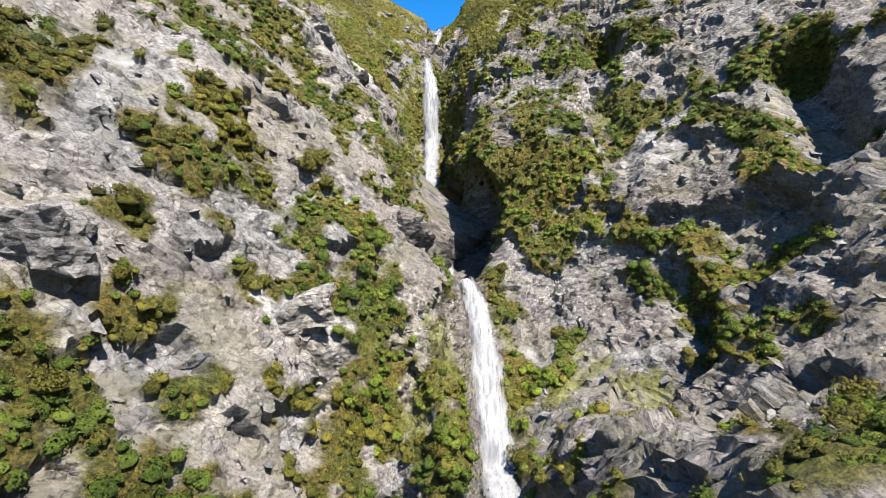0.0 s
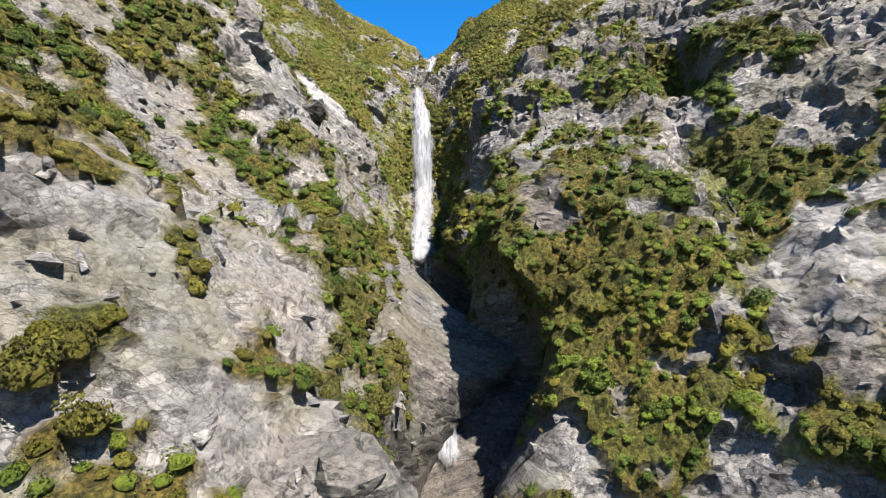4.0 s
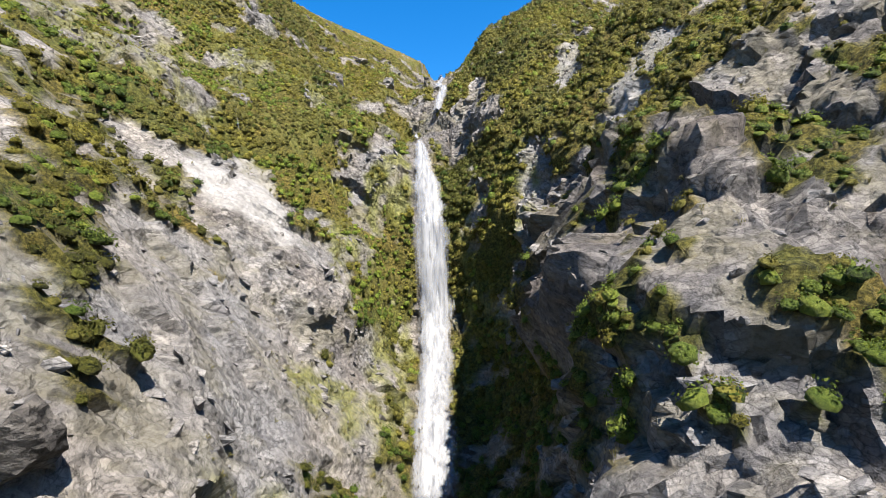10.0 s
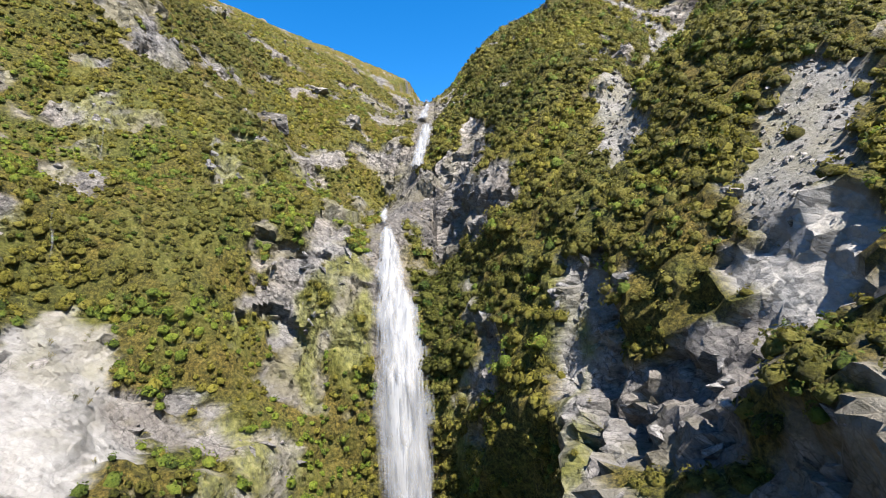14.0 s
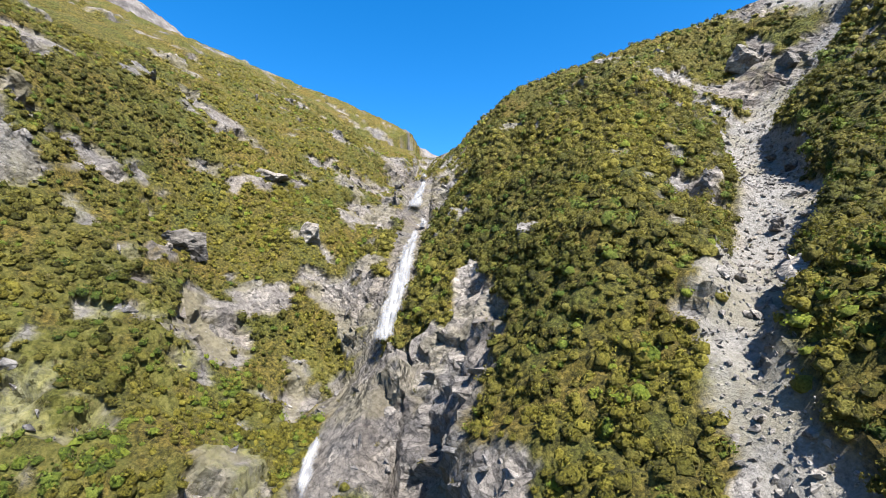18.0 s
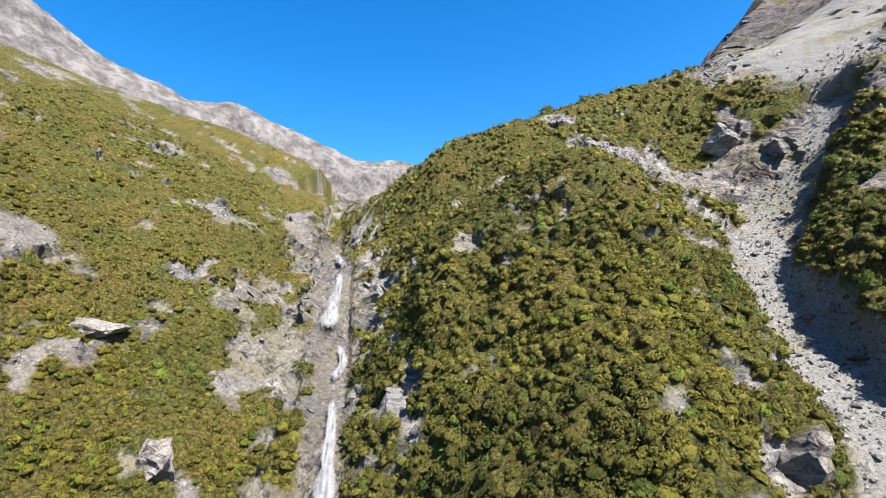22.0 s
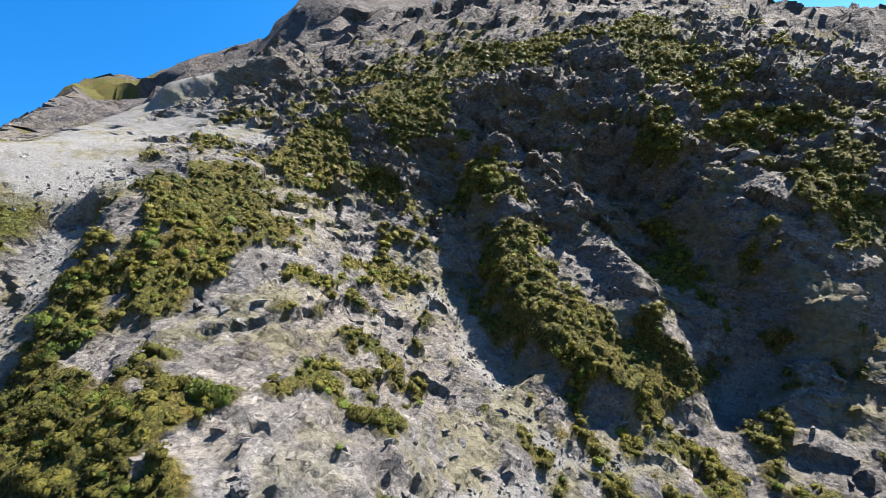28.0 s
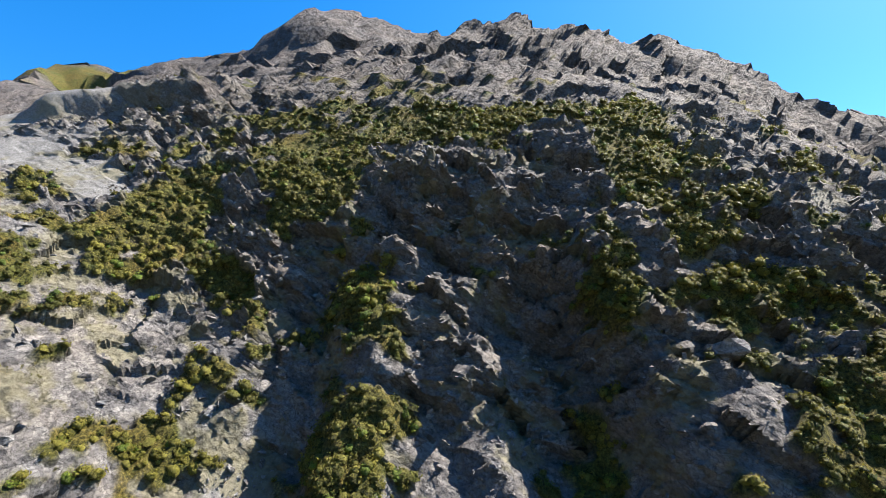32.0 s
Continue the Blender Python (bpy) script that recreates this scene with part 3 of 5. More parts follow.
marks(BARE, (1.2, -16, 74, -12, 75, -12, 74), (1.2, -13, 77, -12, 75, -13, 71), (1.4, -11, 81, -9, 76, -9, 73), (1.0, -15, 74, -14, 74))
# the walls of the tall fall
marks(GREEN, (2.2, -37, 131, -34, 131, -31, 126), (1.5, -28, 115, -27, 114), (1.0, -25, 113, -24, 114), (3.2, -39, 165, -36, 169), (2.1, -40, 153, -33, 147), (4.4, -30, 161, -26, 148, -19, 150), (2.6, -22, 138, -18, 138), (1.3, -19, 123, -17, 131), (1.1, -22, 115, -21, 117), (0.9, -19, 114, -16, 114), (5.6, -21, 216, -15, 230), (3.4, -24, 174, -16, 155, -12, 179))
marks(GREEN, (4.1, 11, 170, 18, 162, 11, 152), (1.8, 22, 145, 18, 138), (1.6, 19, 120, 22, 123, 26, 130), (1.8, 25, 125, 27, 121), (3.1, 8, 145, 8, 130), (1.1, 16, 134, 17, 122), (0.9, 14, 122, 12, 121), (0.8, 15, 110, 15, 109), (0.9, 7, 99, 6, 98), (1.6, 5, 112, 4, 109), (0.8, 10, 103, 8, 95), (0.8, 8, 94, 9, 93))
marks(MOSS, (0.8, -16, 135, -14, 118), (3.0, -11, 144, -11, 124, -9, 123), (2.2, 2, 128, 1, 115), (1.5, 1, 133, 2, 131), (0.8, 11, 138, 9, 121), (1.9, -13, 108, -12, 104), (2.0, -8, 146, -8, 139))
marks(PALE, (1.6, -25, 125, -24, 136, -20, 124), (2.0, -23, 124, -20, 121), (1.7, 18, 127, 20, 129), (0.8, 17, 119, 16, 118))
marks(BARE, (1.6, -23, 119, -18, 116, -17, 115), (1.2, -14, 115, -13, 115), (1.8, -17, 150, -15, 148), (1.6, -47, 160, -35, 143, -32, 142), (3.0, -23, 107, -20, 106, -16, 100), (1.9, -17, 109, -15, 105), (1.3, -33, 124, -29, 122), (1.7, 19, 113, 23, 115, 23, 120), (1.5, 14, 105, 18, 105), (1.4, 13, 105, 14, 100, 13, 97), (0.8, 10, 104, 9, 100), (1.5, 10, 118, 10, 114))
marks(BARE, (1.1, 8, 109, 8, 107), (2.2, 27, 180, 28, 180), (3.0, 6, 152, -1, 163), (1.9, 14, 128, 15, 127), (2.2, -10, 116, -8, 117))
marks(DARK_BANDS, (1.5, -31, 131, -28, 133), (1.5, -23, 119, -18, 116, -17, 115), (1.4, -14, 115, -13, 115), (2.1, -14, 137, -13, 135), (1.8, 10, 118, 10, 114), (3.4, 6, 152, -1, 163), (2.0, 14, 128, 15, 122), (1.2, 8, 110, 8, 107), (1.5, 14, 105, 18, 105), (0.9, 15, 110, 19, 116))
# above the tall fall
marks(PALE, (1.8, 20, 132, 19, 130), (0.8, 18, 128, 17, 126), (2.8, -24, 129, -21, 125))
marks(BARE, (1.8, 20, 162, 18, 158), (0.8, 12, 142, 14, 142), (3.3, 6, 169, -1, 168, 5, 163), (1.8, -17, 148, -15, 147), (1.5, -15, 138, -12, 137), (1.4, -26, 173, -24, 179), (1.0, 13, 125, 14, 123, 13, 122), (1.4, -20, 131, -17, 131), (1.4, -13, 165, -11, 172))
marks(DARK_BANDS, (1.7, -15, 138, -12, 137), (1.0, 13, 125, 14, 123, 13, 122), (0.8, 14, 128, 15, 127), (2.3, 6, 169, 5, 155), (1.4, -25, 177, -22, 169), (1.2, -20, 131, -17, 131), (1.4, 4, 140, 6, 132))
marks(GREEN, (0.9, 16, 121, 14, 122), (1.3, 14, 132, 15, 133, 16, 135), (2.1, 24, 153, 21, 148, 19, 141), (1.8, 27, 150, 30, 145), (1.1, 19, 127, 20, 128), (4.5, 13, 186, 16, 163, 12, 159), (2.3, 8, 148, 5, 148, 9, 139), (2.9, -27, 151, -23, 150), (2.2, -38, 169, -36, 169), (1.0, 12, 133, 12, 131), (1.4, -18, 126, -17, 126))
marks(MOSS, (1.1, -15, 131, -14, 127), (1.7, -9, 150, -11, 148), (0.9, 2, 138, 1, 131), (1.8, -9, 137, -9, 131), (2.0, -20, 139, -15, 143))
marks(SCREE, (2.6, 27, 143, 24, 139, 21, 134))
# the upper slopes
marks(BARE, (1.6, -26, 174, -24, 173), (1.0, -24, 168, -23, 168), (0.9, -22, 169, -18, 168, -17, 167), (1.5, -30, 179, -30, 180), (2.2, -43, 199, -42, 201), (1.0, -38, 187, -37, 187), (1.5, -34, 187, -32, 187), (1.3, -15, 191, -12, 190), (1.3, -23, 202, -20, 207), (2.0, -19, 217, -17, 220), (1.5, -8, 204, -12, 202), (1.3, -5, 184, -4, 178))
marks(BARE, (1.4, -17, 181, -16, 181), (1.7, -12, 158, -11, 158), (0.9, -19, 160, -18, 159), (2.7, -11, 249, -2, 224), (1.9, -14, 219, -12, 223), (1.3, -13, 174, -11, 172), (3.0, 2, 170, 1, 163, -1, 161), (1.4, 6, 178, 6, 170), (0.8, 16, 162, 17, 162), (1.3, 17, 159, 17, 154), (0.9, 21, 167, 18, 163), (2.2, 24, 180, 25, 180))
marks(BARE, (1.1, 27, 201, 28, 201), (2.8, 60, 228, 56, 226, 49, 220))
marks(SCREE, (1.0, 43, 194, 36, 185, 30, 177, 23, 168, 20, 162, 20, 156, 19, 154))
marks(DARK_BANDS, (1.6, -25, 179, -24, 181), (1.0, 5, 157, 6, 156), (0.8, 9, 155, 10, 155), (0.8, 6, 166, 4, 163), (1.2, -23, 202, -20, 207), (2.3, 50, 222, 53, 220))
marks(GREEN, (3.6, 14, 188, 12, 167, 11, 159, 12, 155), (1.7, 35, 175, 25, 164, 21, 155), (2.6, 10, 199, 19, 202), (2.5, 44, 243, 60, 244), (2.2, -25, 166, -23, 164), (3.1, -30, 194, -24, 193), (1.9, -22, 186, -18, 184))
marks(SCREE, (2.0, 25, 170, 20, 161, 19, 152))
marks(BARE, (3.0, 17, 162, 16, 153))
marks(MOSS, (1.5, -22, 172, -16, 163), (1.6, -20, 160, -17, 154), (1.4, -13, 168, -12, 160))
# the spur
marks(BARE, (1.9, 32, 229, 43, 226, 48, 236), (2.2, 41, 221, 54, 226), (1.9, 57, 225, 59, 223), (1.7, 37, 249, 37, 247), (1.6, 42, 214, 47, 212), (0.8, 26, 200, 40, 207), (1.6, 29, 195, 34, 188), (0.8, 26, 189, 28, 186), (2.6, 53, 191, 51, 185), (2.1, 60, 198, 66, 194), (2.3, 69, 206, 88, 209), (1.1, 15, 205, 17, 204))
marks(BARE, (1.2, 23, 225, 23, 223), (1.0, 19, 216, 21, 214), (0.8, 14, 212, 13, 209))
marks(DARK_BANDS, (1.2, 15, 205, 17, 204), (1.3, 23, 225, 23, 223), (1.1, 19, 216, 21, 214), (2.3, 39, 221, 49, 224))
marks(GREEN, (2.6, 39, 252, 58, 252, 67, 236), (2.5, 52, 236, 57, 239), (4.3, 60, 213, 64, 212, 75, 223), (3.1, 52, 205, 50, 197), (2.2, 46, 193, 49, 192, 44, 187), (1.4, 40, 184, 43, 183, 43, 179), (5.7, 11, 237, 19, 241, 30, 241), (4.4, 11, 203, 16, 198, 21, 198), (0.8, 26, 193, 30, 194))
marks(SCREE, (4.1, 74, 251, 82, 245, 73, 238), (3.5, 107, 255, 107, 246))
# the bowl
marks(GREEN, (3.0, 75, 224, 83, 229, 83, 221), (3.0, 72, 217, 78, 217, 77, 211), (2.6, 68, 212, 69, 208), (3.0, 112, 236, 106, 233), (3.5, 132, 214, 133, 205, 131, 232))
marks(GREEN, (3.0, 44, 253, 55, 248, 54, 235), (2.9, 65, 238, 65, 236), (1.4, 27, 212, 28, 207), (1.6, 24, 203, 25, 202), (0.8, 29, 202, 32, 202), (1.2, 28, 199, 32, 198), (3.4, 65, 219, 58, 214, 49, 201, 46, 194, 44, 188), (3.8, 78, 229, 87, 227), (1.8, 55, 197, 48, 191), (1.8, 44, 185, 43, 183), (1.7, 71, 207, 77, 198), (1.4, 48, 180, 46, 180))
marks(GREEN, (2.9, 103, 197, 95, 187, 91, 184), (2.3, 84, 179, 82, 169, 83, 164), (3.7, 110, 235, 103, 222), (4.9, 124, 234, 114, 217), (1.8, 102, 250, 107, 255))
marks(BARE, (1.9, 35, 230, 41, 228, 40, 220), (3.0, 56, 226, 57, 225), (1.6, 45, 224, 46, 224), (1.0, 31, 205, 41, 208), (1.8, 63, 198, 67, 193), (2.3, 52, 192, 56, 190, 52, 186), (2.3, 97, 215, 99, 208), (3.4, 57, 175, 57, 166), (2.1, 99, 183, 99, 177))
marks(SCREE, (3.7, 71, 250, 86, 247), (3.6, 108, 250, 106, 246), (1.3, 84, 194, 92, 193, 84, 186, 77, 179), (0.9, 55, 180, 71, 170, 76, 161), (1.1, 74, 176, 72, 172), (1.1, 47, 209, 44, 200, 43, 194, 40, 189))
marks(DARK_BANDS, (2.6, 56, 227, 56, 225), (1.7, 63, 198, 67, 193), (4.6, 134, 261, 135, 255))
# the shaded crags
marks(GREEN, (14.0, 221, 429, 225, 413))
marks(GREEN, (2.9, 77, 229, 81, 225, 87, 226), (1.8, 66, 214, 68, 212), (1.5, 73, 210, 73, 204), (1.6, 62, 208, 64, 209), (3.6, 109, 235, 102, 231), (1.8, 104, 218, 101, 207), (4.9, 133, 242, 127, 223, 129, 213), (3.0, 121, 225, 122, 233), (4.2, 135, 198, 119, 186, 115, 176), (2.5, 109, 166, 108, 171), (2.6, 101, 158, 101, 156), (1.8, 97, 156, 97, 152))
marks(GREEN, (2.0, 118, 159, 116, 154), (3.0, 105, 200, 103, 197), (2.3, 98, 191, 92, 184, 85, 179, 81, 173), (2.0, 82, 168, 87, 160), (1.2, 90, 169, 90, 168), (1.3, 108, 180, 106, 176), (0.9, 73, 193, 73, 191))
marks(BARE, (2.8, 100, 218, 99, 211, 88, 209), (2.2, 87, 194, 82, 194), (2.6, 62, 199, 68, 196, 60, 196), (3.1, 94, 175, 92, 170), (2.9, 100, 184, 99, 177), (2.3, 90, 164, 89, 161), (2.7, 100, 166, 99, 163), (2.1, 106, 171, 103, 169), (5.1, 117, 211, 113, 197), (2.6, 94, 157, 93, 150))
marks(SCREE, (2.9, 82, 247, 73, 231), (1.4, 94, 249, 94, 247), (2.8, 105, 244, 104, 240), (1.3, 87, 194, 89, 190), (1.2, 81, 182, 78, 179), (1.7, 88, 155, 88, 154), (1.5, 121, 167, 119, 165), (1.0, 105, 157, 107, 157))


def spread(lo, hi, fine_lo, fine_hi, fine, growth):
    """Coordinates that are fine in the middle and widen outwards."""
    mid = list(np.arange(fine_lo, fine_hi + 1e-6, fine))
    s = fine
    while mid[-1] < hi:
        s *= growth
        mid.append(mid[-1] + s)
    s = fine
    while mid[0] > lo:
        s *= growth
        mid.insert(0, mid[0] - s)
    return np.array(mid)


GRID_U = spread(-420, 700, -44, 122, 0.42, 1.034)
GRID_U = np.sort(np.r_[GRID_U, (GRID_U[:-1] + GRID_U[1:])[(GRID_U[:-1] > 86) & (GRID_U[:-1] < 116)] / 2])
GRID_V = spread(-260, 800, 8, 256, 0.42, 1.036)
NU, NV = len(GRID_U), len(GRID_V)
uu, vv = [g.ravel() for g in np.meshgrid(GRID_U, GRID_V)]
inner = (uu > -46) & (uu < 120) & (vv > 4) & (vv < 258)
uu, vv = uu + rng.uniform(-0.12, 0.12, len(uu)) * inner * np.where((uu > 86) & (uu < 117), 0.5, 1), vv + rng.uniform(-0.13, 0.13, len(vv)) * inner
plain = to_world(uu, vv, stand_off(uu, vv))


ragged = [(soft_noise(plain, 5.0, 801 + k) - 0.5) * 4 + (soft_noise(plain, 1.7, 811 + k) - 0.5) * 3 + (soft_noise(plain, 0.8, 821 + k) - 0.5) * 1.4 for k in range(2)]


def normals_of(points):
    p = points.reshape(NV, NU, 3)
    n = np.cross(np.gradient(p, axis=1), np.gradient(p, axis=0))
    return (n / np.maximum(np.linalg.norm(n, axis=2, keepdims=True), 1e-9)).reshape(-1, 3)


flat_normal = normals_of(plain)
gully_r, gully_s = path_distance(uu, vv, GULLY)
gully_r = np.maximum(0, gully_r + (soft_noise(plain, 6.0, 83) - 0.5) * 3.5)
wall_r, wall_s = path_distance(uu, vv, GULLY_WALL)
stream_r, stream_s = path_distance(uu, vv, STREAM)
slot_r, slot_s = path_distance(uu, vv, SLOT)
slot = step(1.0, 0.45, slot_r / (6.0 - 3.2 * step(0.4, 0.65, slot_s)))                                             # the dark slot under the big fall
gully_w = 0.2 + 0.45 * step(156, 176, vv) + 0.12 * step(195, 215, vv)                       # a narrow cleft below, a broad scree above
gully = step(7, 2, gully_r / gully_w)
channel = step(3.6, 1.4, stream_r) * step(300, 280, vv)
warp = np.stack([soft_noise(plain, 9.0, 40 + k) for k in range(3)], 1) * 5
wild = layered(plain + warp, 9.0, 4, 3, 0.55)
lumps = layered(plain, 28.0, 3, 21)
cover = coverage(uu, vv) - 0.3 * step(0.52, 0.66, soft_noise(plain + warp, 8.0, 88)) * step(-7, -12, uu) * step(132, 142, vv)
veg_field = wild * 0.5 + soft_noise(plain, 2.6, 77) * 0.25 + soft_noise(plain, 1.2, 78) * 0.15 + lumps * 0.1
veg = step(-0.05, 0.05, cover - (0.5 + (veg_field - 0.5) * 2.1))
veg *= 1 - step(4.6, 2.6, gully_r / gully_w)
veg *= 1 - step(2.6, 1.6, stream_r) * (vv > 10) * (vv < 262)
veg *= 1 - slot
scree = step(3.6, 1.4, gully_r / gully_w) * step(130, 140, vv)
scree = np.maximum(scree, np.maximum(0.9 * banded(uu, vv, SCREE, 0.5), spot(uu, vv, [(95, 266, 22, 12, 1), (82, 252, 12, 10, 1), (74, 240, 7, 9, 1), (120, 290, 30, 18, 1)])))
veg *= 1 - scree
# wet along the stream; the whole slot takes the same darker tone
wet_dark = np.maximum(step(6, 2.5, stream_r) * (vv < 262) * 0.7, slot)
pale = banded(uu, vv, PALE, 0.7)
# darker rock by region; past u 92 it also paints shade into the crags
slate_shade = 0.3 * step(-5, -10, uu) * step(132, 140, vv) + 0.55 * step(46, 60, uu) + step(92, 108, uu) * 0.15 + 0.3 * step(120, 160, uu) + 0.6 * step(4, 9, uu) * step(128, 112, vv) * step(78, 92, vv) * step(90, 60, uu) + 0.35 * step(5, 10, uu) * step(90, 76, vv)
slate_shade = np.clip(slate_shade + 0.5 * banded(uu, vv, DARK_BANDS, 0.7), 0, 1.2)
veg *= 1 - step(0.6, 0.85, pale)
moss = np.maximum(banded(uu, vv, MOSS), 0.85 * step(-6, -11, uu) * step(128, 140, vv) * step(184, 172, vv) * step(0.42, 0.6, soft_noise(plain, 7.0, 96)))
moss = np.clip(moss * step(0.35, 0.6, soft_noise(plain * (1, 1, 0.35), 1.2, 95) * 0.6 + wild * 0.4), 0, 1) * (1 - step(1.8, 1.0, stream_r))
straw = step(0.5, 0.64, soft_noise(plain, 4.0, 91) * 0.6 + soft_noise(plain, 0.9, 92) * 0.4) * (1 - veg) * (0.4 + 0.35 * step(50, 64, uu) + 0.3 * step(-7, -12, uu) * step(132, 142, vv)) * (1 - slot) * step(150, 104, uu)



def beds_of(points, normal):
    """Places by the beds: two ways along them, shrunk, and the way across them, stretched."""
    n = np.array(normal, float) / np.linalg.norm(normal)
    a = np.cross(n, (0.3, 1.0, 0.2))
    a /= np.linalg.norm(a)
    return (points - (0, 110, 120)) @ np.stack([a * 0.72, np.cross(n, a) * 0.72, n * 1.5], 1)


side = (plain[:, 0] > 0)[:, None]
tilted = beds_of(plain, (0.6, -0.3, 0.74)) * (1 - side) + beds_of(plain, (-0.17, -0.4, 0.9)) * side
big, _ = blocks(tilted + warp * 0.4, 5.0, 11)
middle, _ = blocks(tilted + warp * 0.15, 2.0, 31)
small, _ = blocks(tilted, 1.0, 51)
dome = 0.65 * (1 - np.clip(blocks(plain, 1.9, 71)[1] / 0.85, 0, 1) ** 2) + 0.35 * (1 - np.clip(blocks(plain, 1.0, 73)[1] / 0.85, 0, 1) ** 2)
calm = 1 - 0.75 * channel
cliffy = step(6, 10, uu) * step(46, 36, uu) * step(66, 78, vv) * step(136, 126, vv)
rocky = (1 - 0.7 * veg) * (1 - 0.85 * scree) * calm * (1 - 0.35 * pale) * (1 - 0.38 * step(-4, -9, uu) * step(60, 76, vv) * step(140, 128, vv))
relief = (lumps - 0.5) * 2.6 * calm + rocky * (1 - 0.3 * step(36, 46, uu) + 1.1 * step(94, 104, uu) * step(150, 128, uu) - 0.4 * step(128, 150, uu) + 0.35 * cliffy) * (big * 1.6 + middle * 0.7 + small * 0.36) + veg * ((dome * 1.35 - 0.4) * (1 - 0.5 * step(-5, -10, uu) * step(128, 138, vv)) + (wild - 0.5) * 0.8)
relief -= slot * 12.0 + gully * (2.2 - 0.9 * step(170, 156, vv)) + channel * 0.5
for line, half, height in FEATURES:
    r, _ = path_distance(uu, vv, line)
    relief += height * step(half * 1.6, half * 0.3, r + (wild - 0.5) * half)
relief += (0.2 + 1.5 * step(174, 200, vv)) * step(5.5, 2.5, wall_r + (wild - 0.5) * 6) * step(2.6, 3.8, gully_r)
outside = np.hypot(np.maximum(np.abs(uu - 36) - 90, 0), np.maximum(np.abs(vv - 133) - 140, 0))
for places, size, height in ((outside > 15, 24.0, 8.0 * step(15, 90, outside)), (outside > 5, 9.0, 4.0 * step(5, 40, outside)), (uu > 126, 5.0, 1.4 * step(126, 150, uu)), (uu > 126, 2.6, 0.5 * step(126, 150, uu))):
    relief[places] += blocks(plain[places] + warp[places], size, 90 + int(size))[0] * height[places]
relief += (layered(plain, 60.0, 5, 5) - 0.5) * 10 * step(10, 160, outside)
surface = plain + flat_normal * relief[:, None]

# the crests that close the view: x, y, z; the far side of each falls away
CREST = [(-420, 180, 420), (-260, 225, 310), (-150, 240, 250), (-77, 257, 213), (-59, 267, 206), (-37, 281, 203), (-24, 289, 199), (-13, 295, 192), (-3, 299, 186), (8, 262, 181), (15, 247, 184),
         (22, 239, 187), (32, 235, 189), (50, 237, 194), (67, 245, 200), (81, 258, 208), (104, 273, 220), (150, 315, 258), (195, 350, 296), (226, 368, 323), (246, 349, 327), (258, 325, 336), (264, 293, 338),
         (264, 254, 337), (257, 234, 349), (254, 200, 331), (246, 171, 313), (234, 139, 294), (233, 117, 295), (236, 82, 281), (234, 48, 260), (231, 22, 249), (240, -60, 236), (300, -300, 220)]


def crest_of(x, y):
    line = np.array(CREST, float)
    d = np.diff(line[:, :2], axis=0)
    d /= np.linalg.norm(d, axis=1, keepdims=True)
    knee = np.vstack([d[:1], d[:-1] + d[1:], d[-1:]])
    best, top, side = np.full(x.shape, 1e9), np.zeros_like(x), np.ones_like(x)
    for i, ((a, b, za), (c, e, zc)) in enumerate(zip(line, line[1:])):
        t = np.clip(((x - a) * (c - a) + (y - b) * (e - b)) / ((c - a) ** 2 + (e - b) ** 2), 0, 1)
        px, py = a + t * (c - a), b + t * (e - b)
        r = np.hypot(x - px, y - py)
        near = r < best
        way = np.where((t <= 0)[:, None], knee[i], np.where((t >= 1)[:, None], knee[i + 1], d[i]))
        best, top = np.where(near, r, best), np.where(near, za + t * (zc - za), top)
        side = np.where(near, way[:, 0] * (y - py) - way[:, 1] * (x - px), side)
    return best, top, side > 0


crest_d, crest_z, beyond = crest_of(surface[:, 0], surface[:, 1])
rugged = step(90, 150, surface[:, 0])
jag = (layered(surface * (1, 1, 0.2), 14.0, 4, 61, 0.65) - 0.5) * (2 + 5 * rugged) - 2.0 * rugged
hard = (rugged > 0) & (crest_d < 90)
jag[hard] += rugged[hard] * (blocks(surface[hard], 7.0, 161)[0] * 2.2 + blocks(surface[hard], 3.0, 163)[0] * 0.7)
reach = 16 + 45 * rugged
w = step(reach, 0, crest_d)
z = surface[:, 2]
lifted = z + (crest_z + jag - z) * w
front = lifted + (np.minimum(lifted, crest_z + jag) - lifted) * step(30 + 20 * rugged, 8, crest_d)
shoulder = crest_z + jag - 0.66 * crest_d - 4 * layered(surface, 9.0, 3, 63) * step(0, 12, crest_d) + 120 * step(45, 130, crest_d) + 200 * step(205, 165, surface[:, 0])
front = np.where((rugged > 0.5) & (crest_d < 130), np.minimum(front, shoulder), front)
surface[:, 2] = np.where(beyond, np.minimum(z, crest_z + jag - 0.9 * crest_d), front)
surface_normal = normals_of(surface)
veg *= np.where(surface[:, 0] > 150, step(0.45, 0.6, wild) * np.maximum(step(290, 250, surface[:, 2]), 0.9 * step(285, 310, surface[:, 1])) + banded(uu, vv, GREEN), 1)
veg = np.where(surface[:, 0] > 150, np.maximum(veg, 0.9 * banded(uu, vv, GREEN) * step(0.4, 0.5, wild)), veg)
# corners of the beds stay with the rock
strata = tilted + (surface - plain) * 0.6
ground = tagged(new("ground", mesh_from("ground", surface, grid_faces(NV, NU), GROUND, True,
                                        dict(veg=veg, scree=scree, wet_dark=wet_dark, pale=pale, slate_shade=slate_shade, straw=straw, moss=moss, strata=strata))),
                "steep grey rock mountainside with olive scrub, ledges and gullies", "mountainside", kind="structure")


ground.data.set_sharp_from_angle(angle=radians(34))


# ---- places on the slope ----
def index_at(u, v):
    i = np.clip(np.searchsorted(GRID_U, u), 1, NU - 1)
    j = np.clip(np.searchsorted(GRID_V, v), 1, NV - 1)
    return j * NU + i


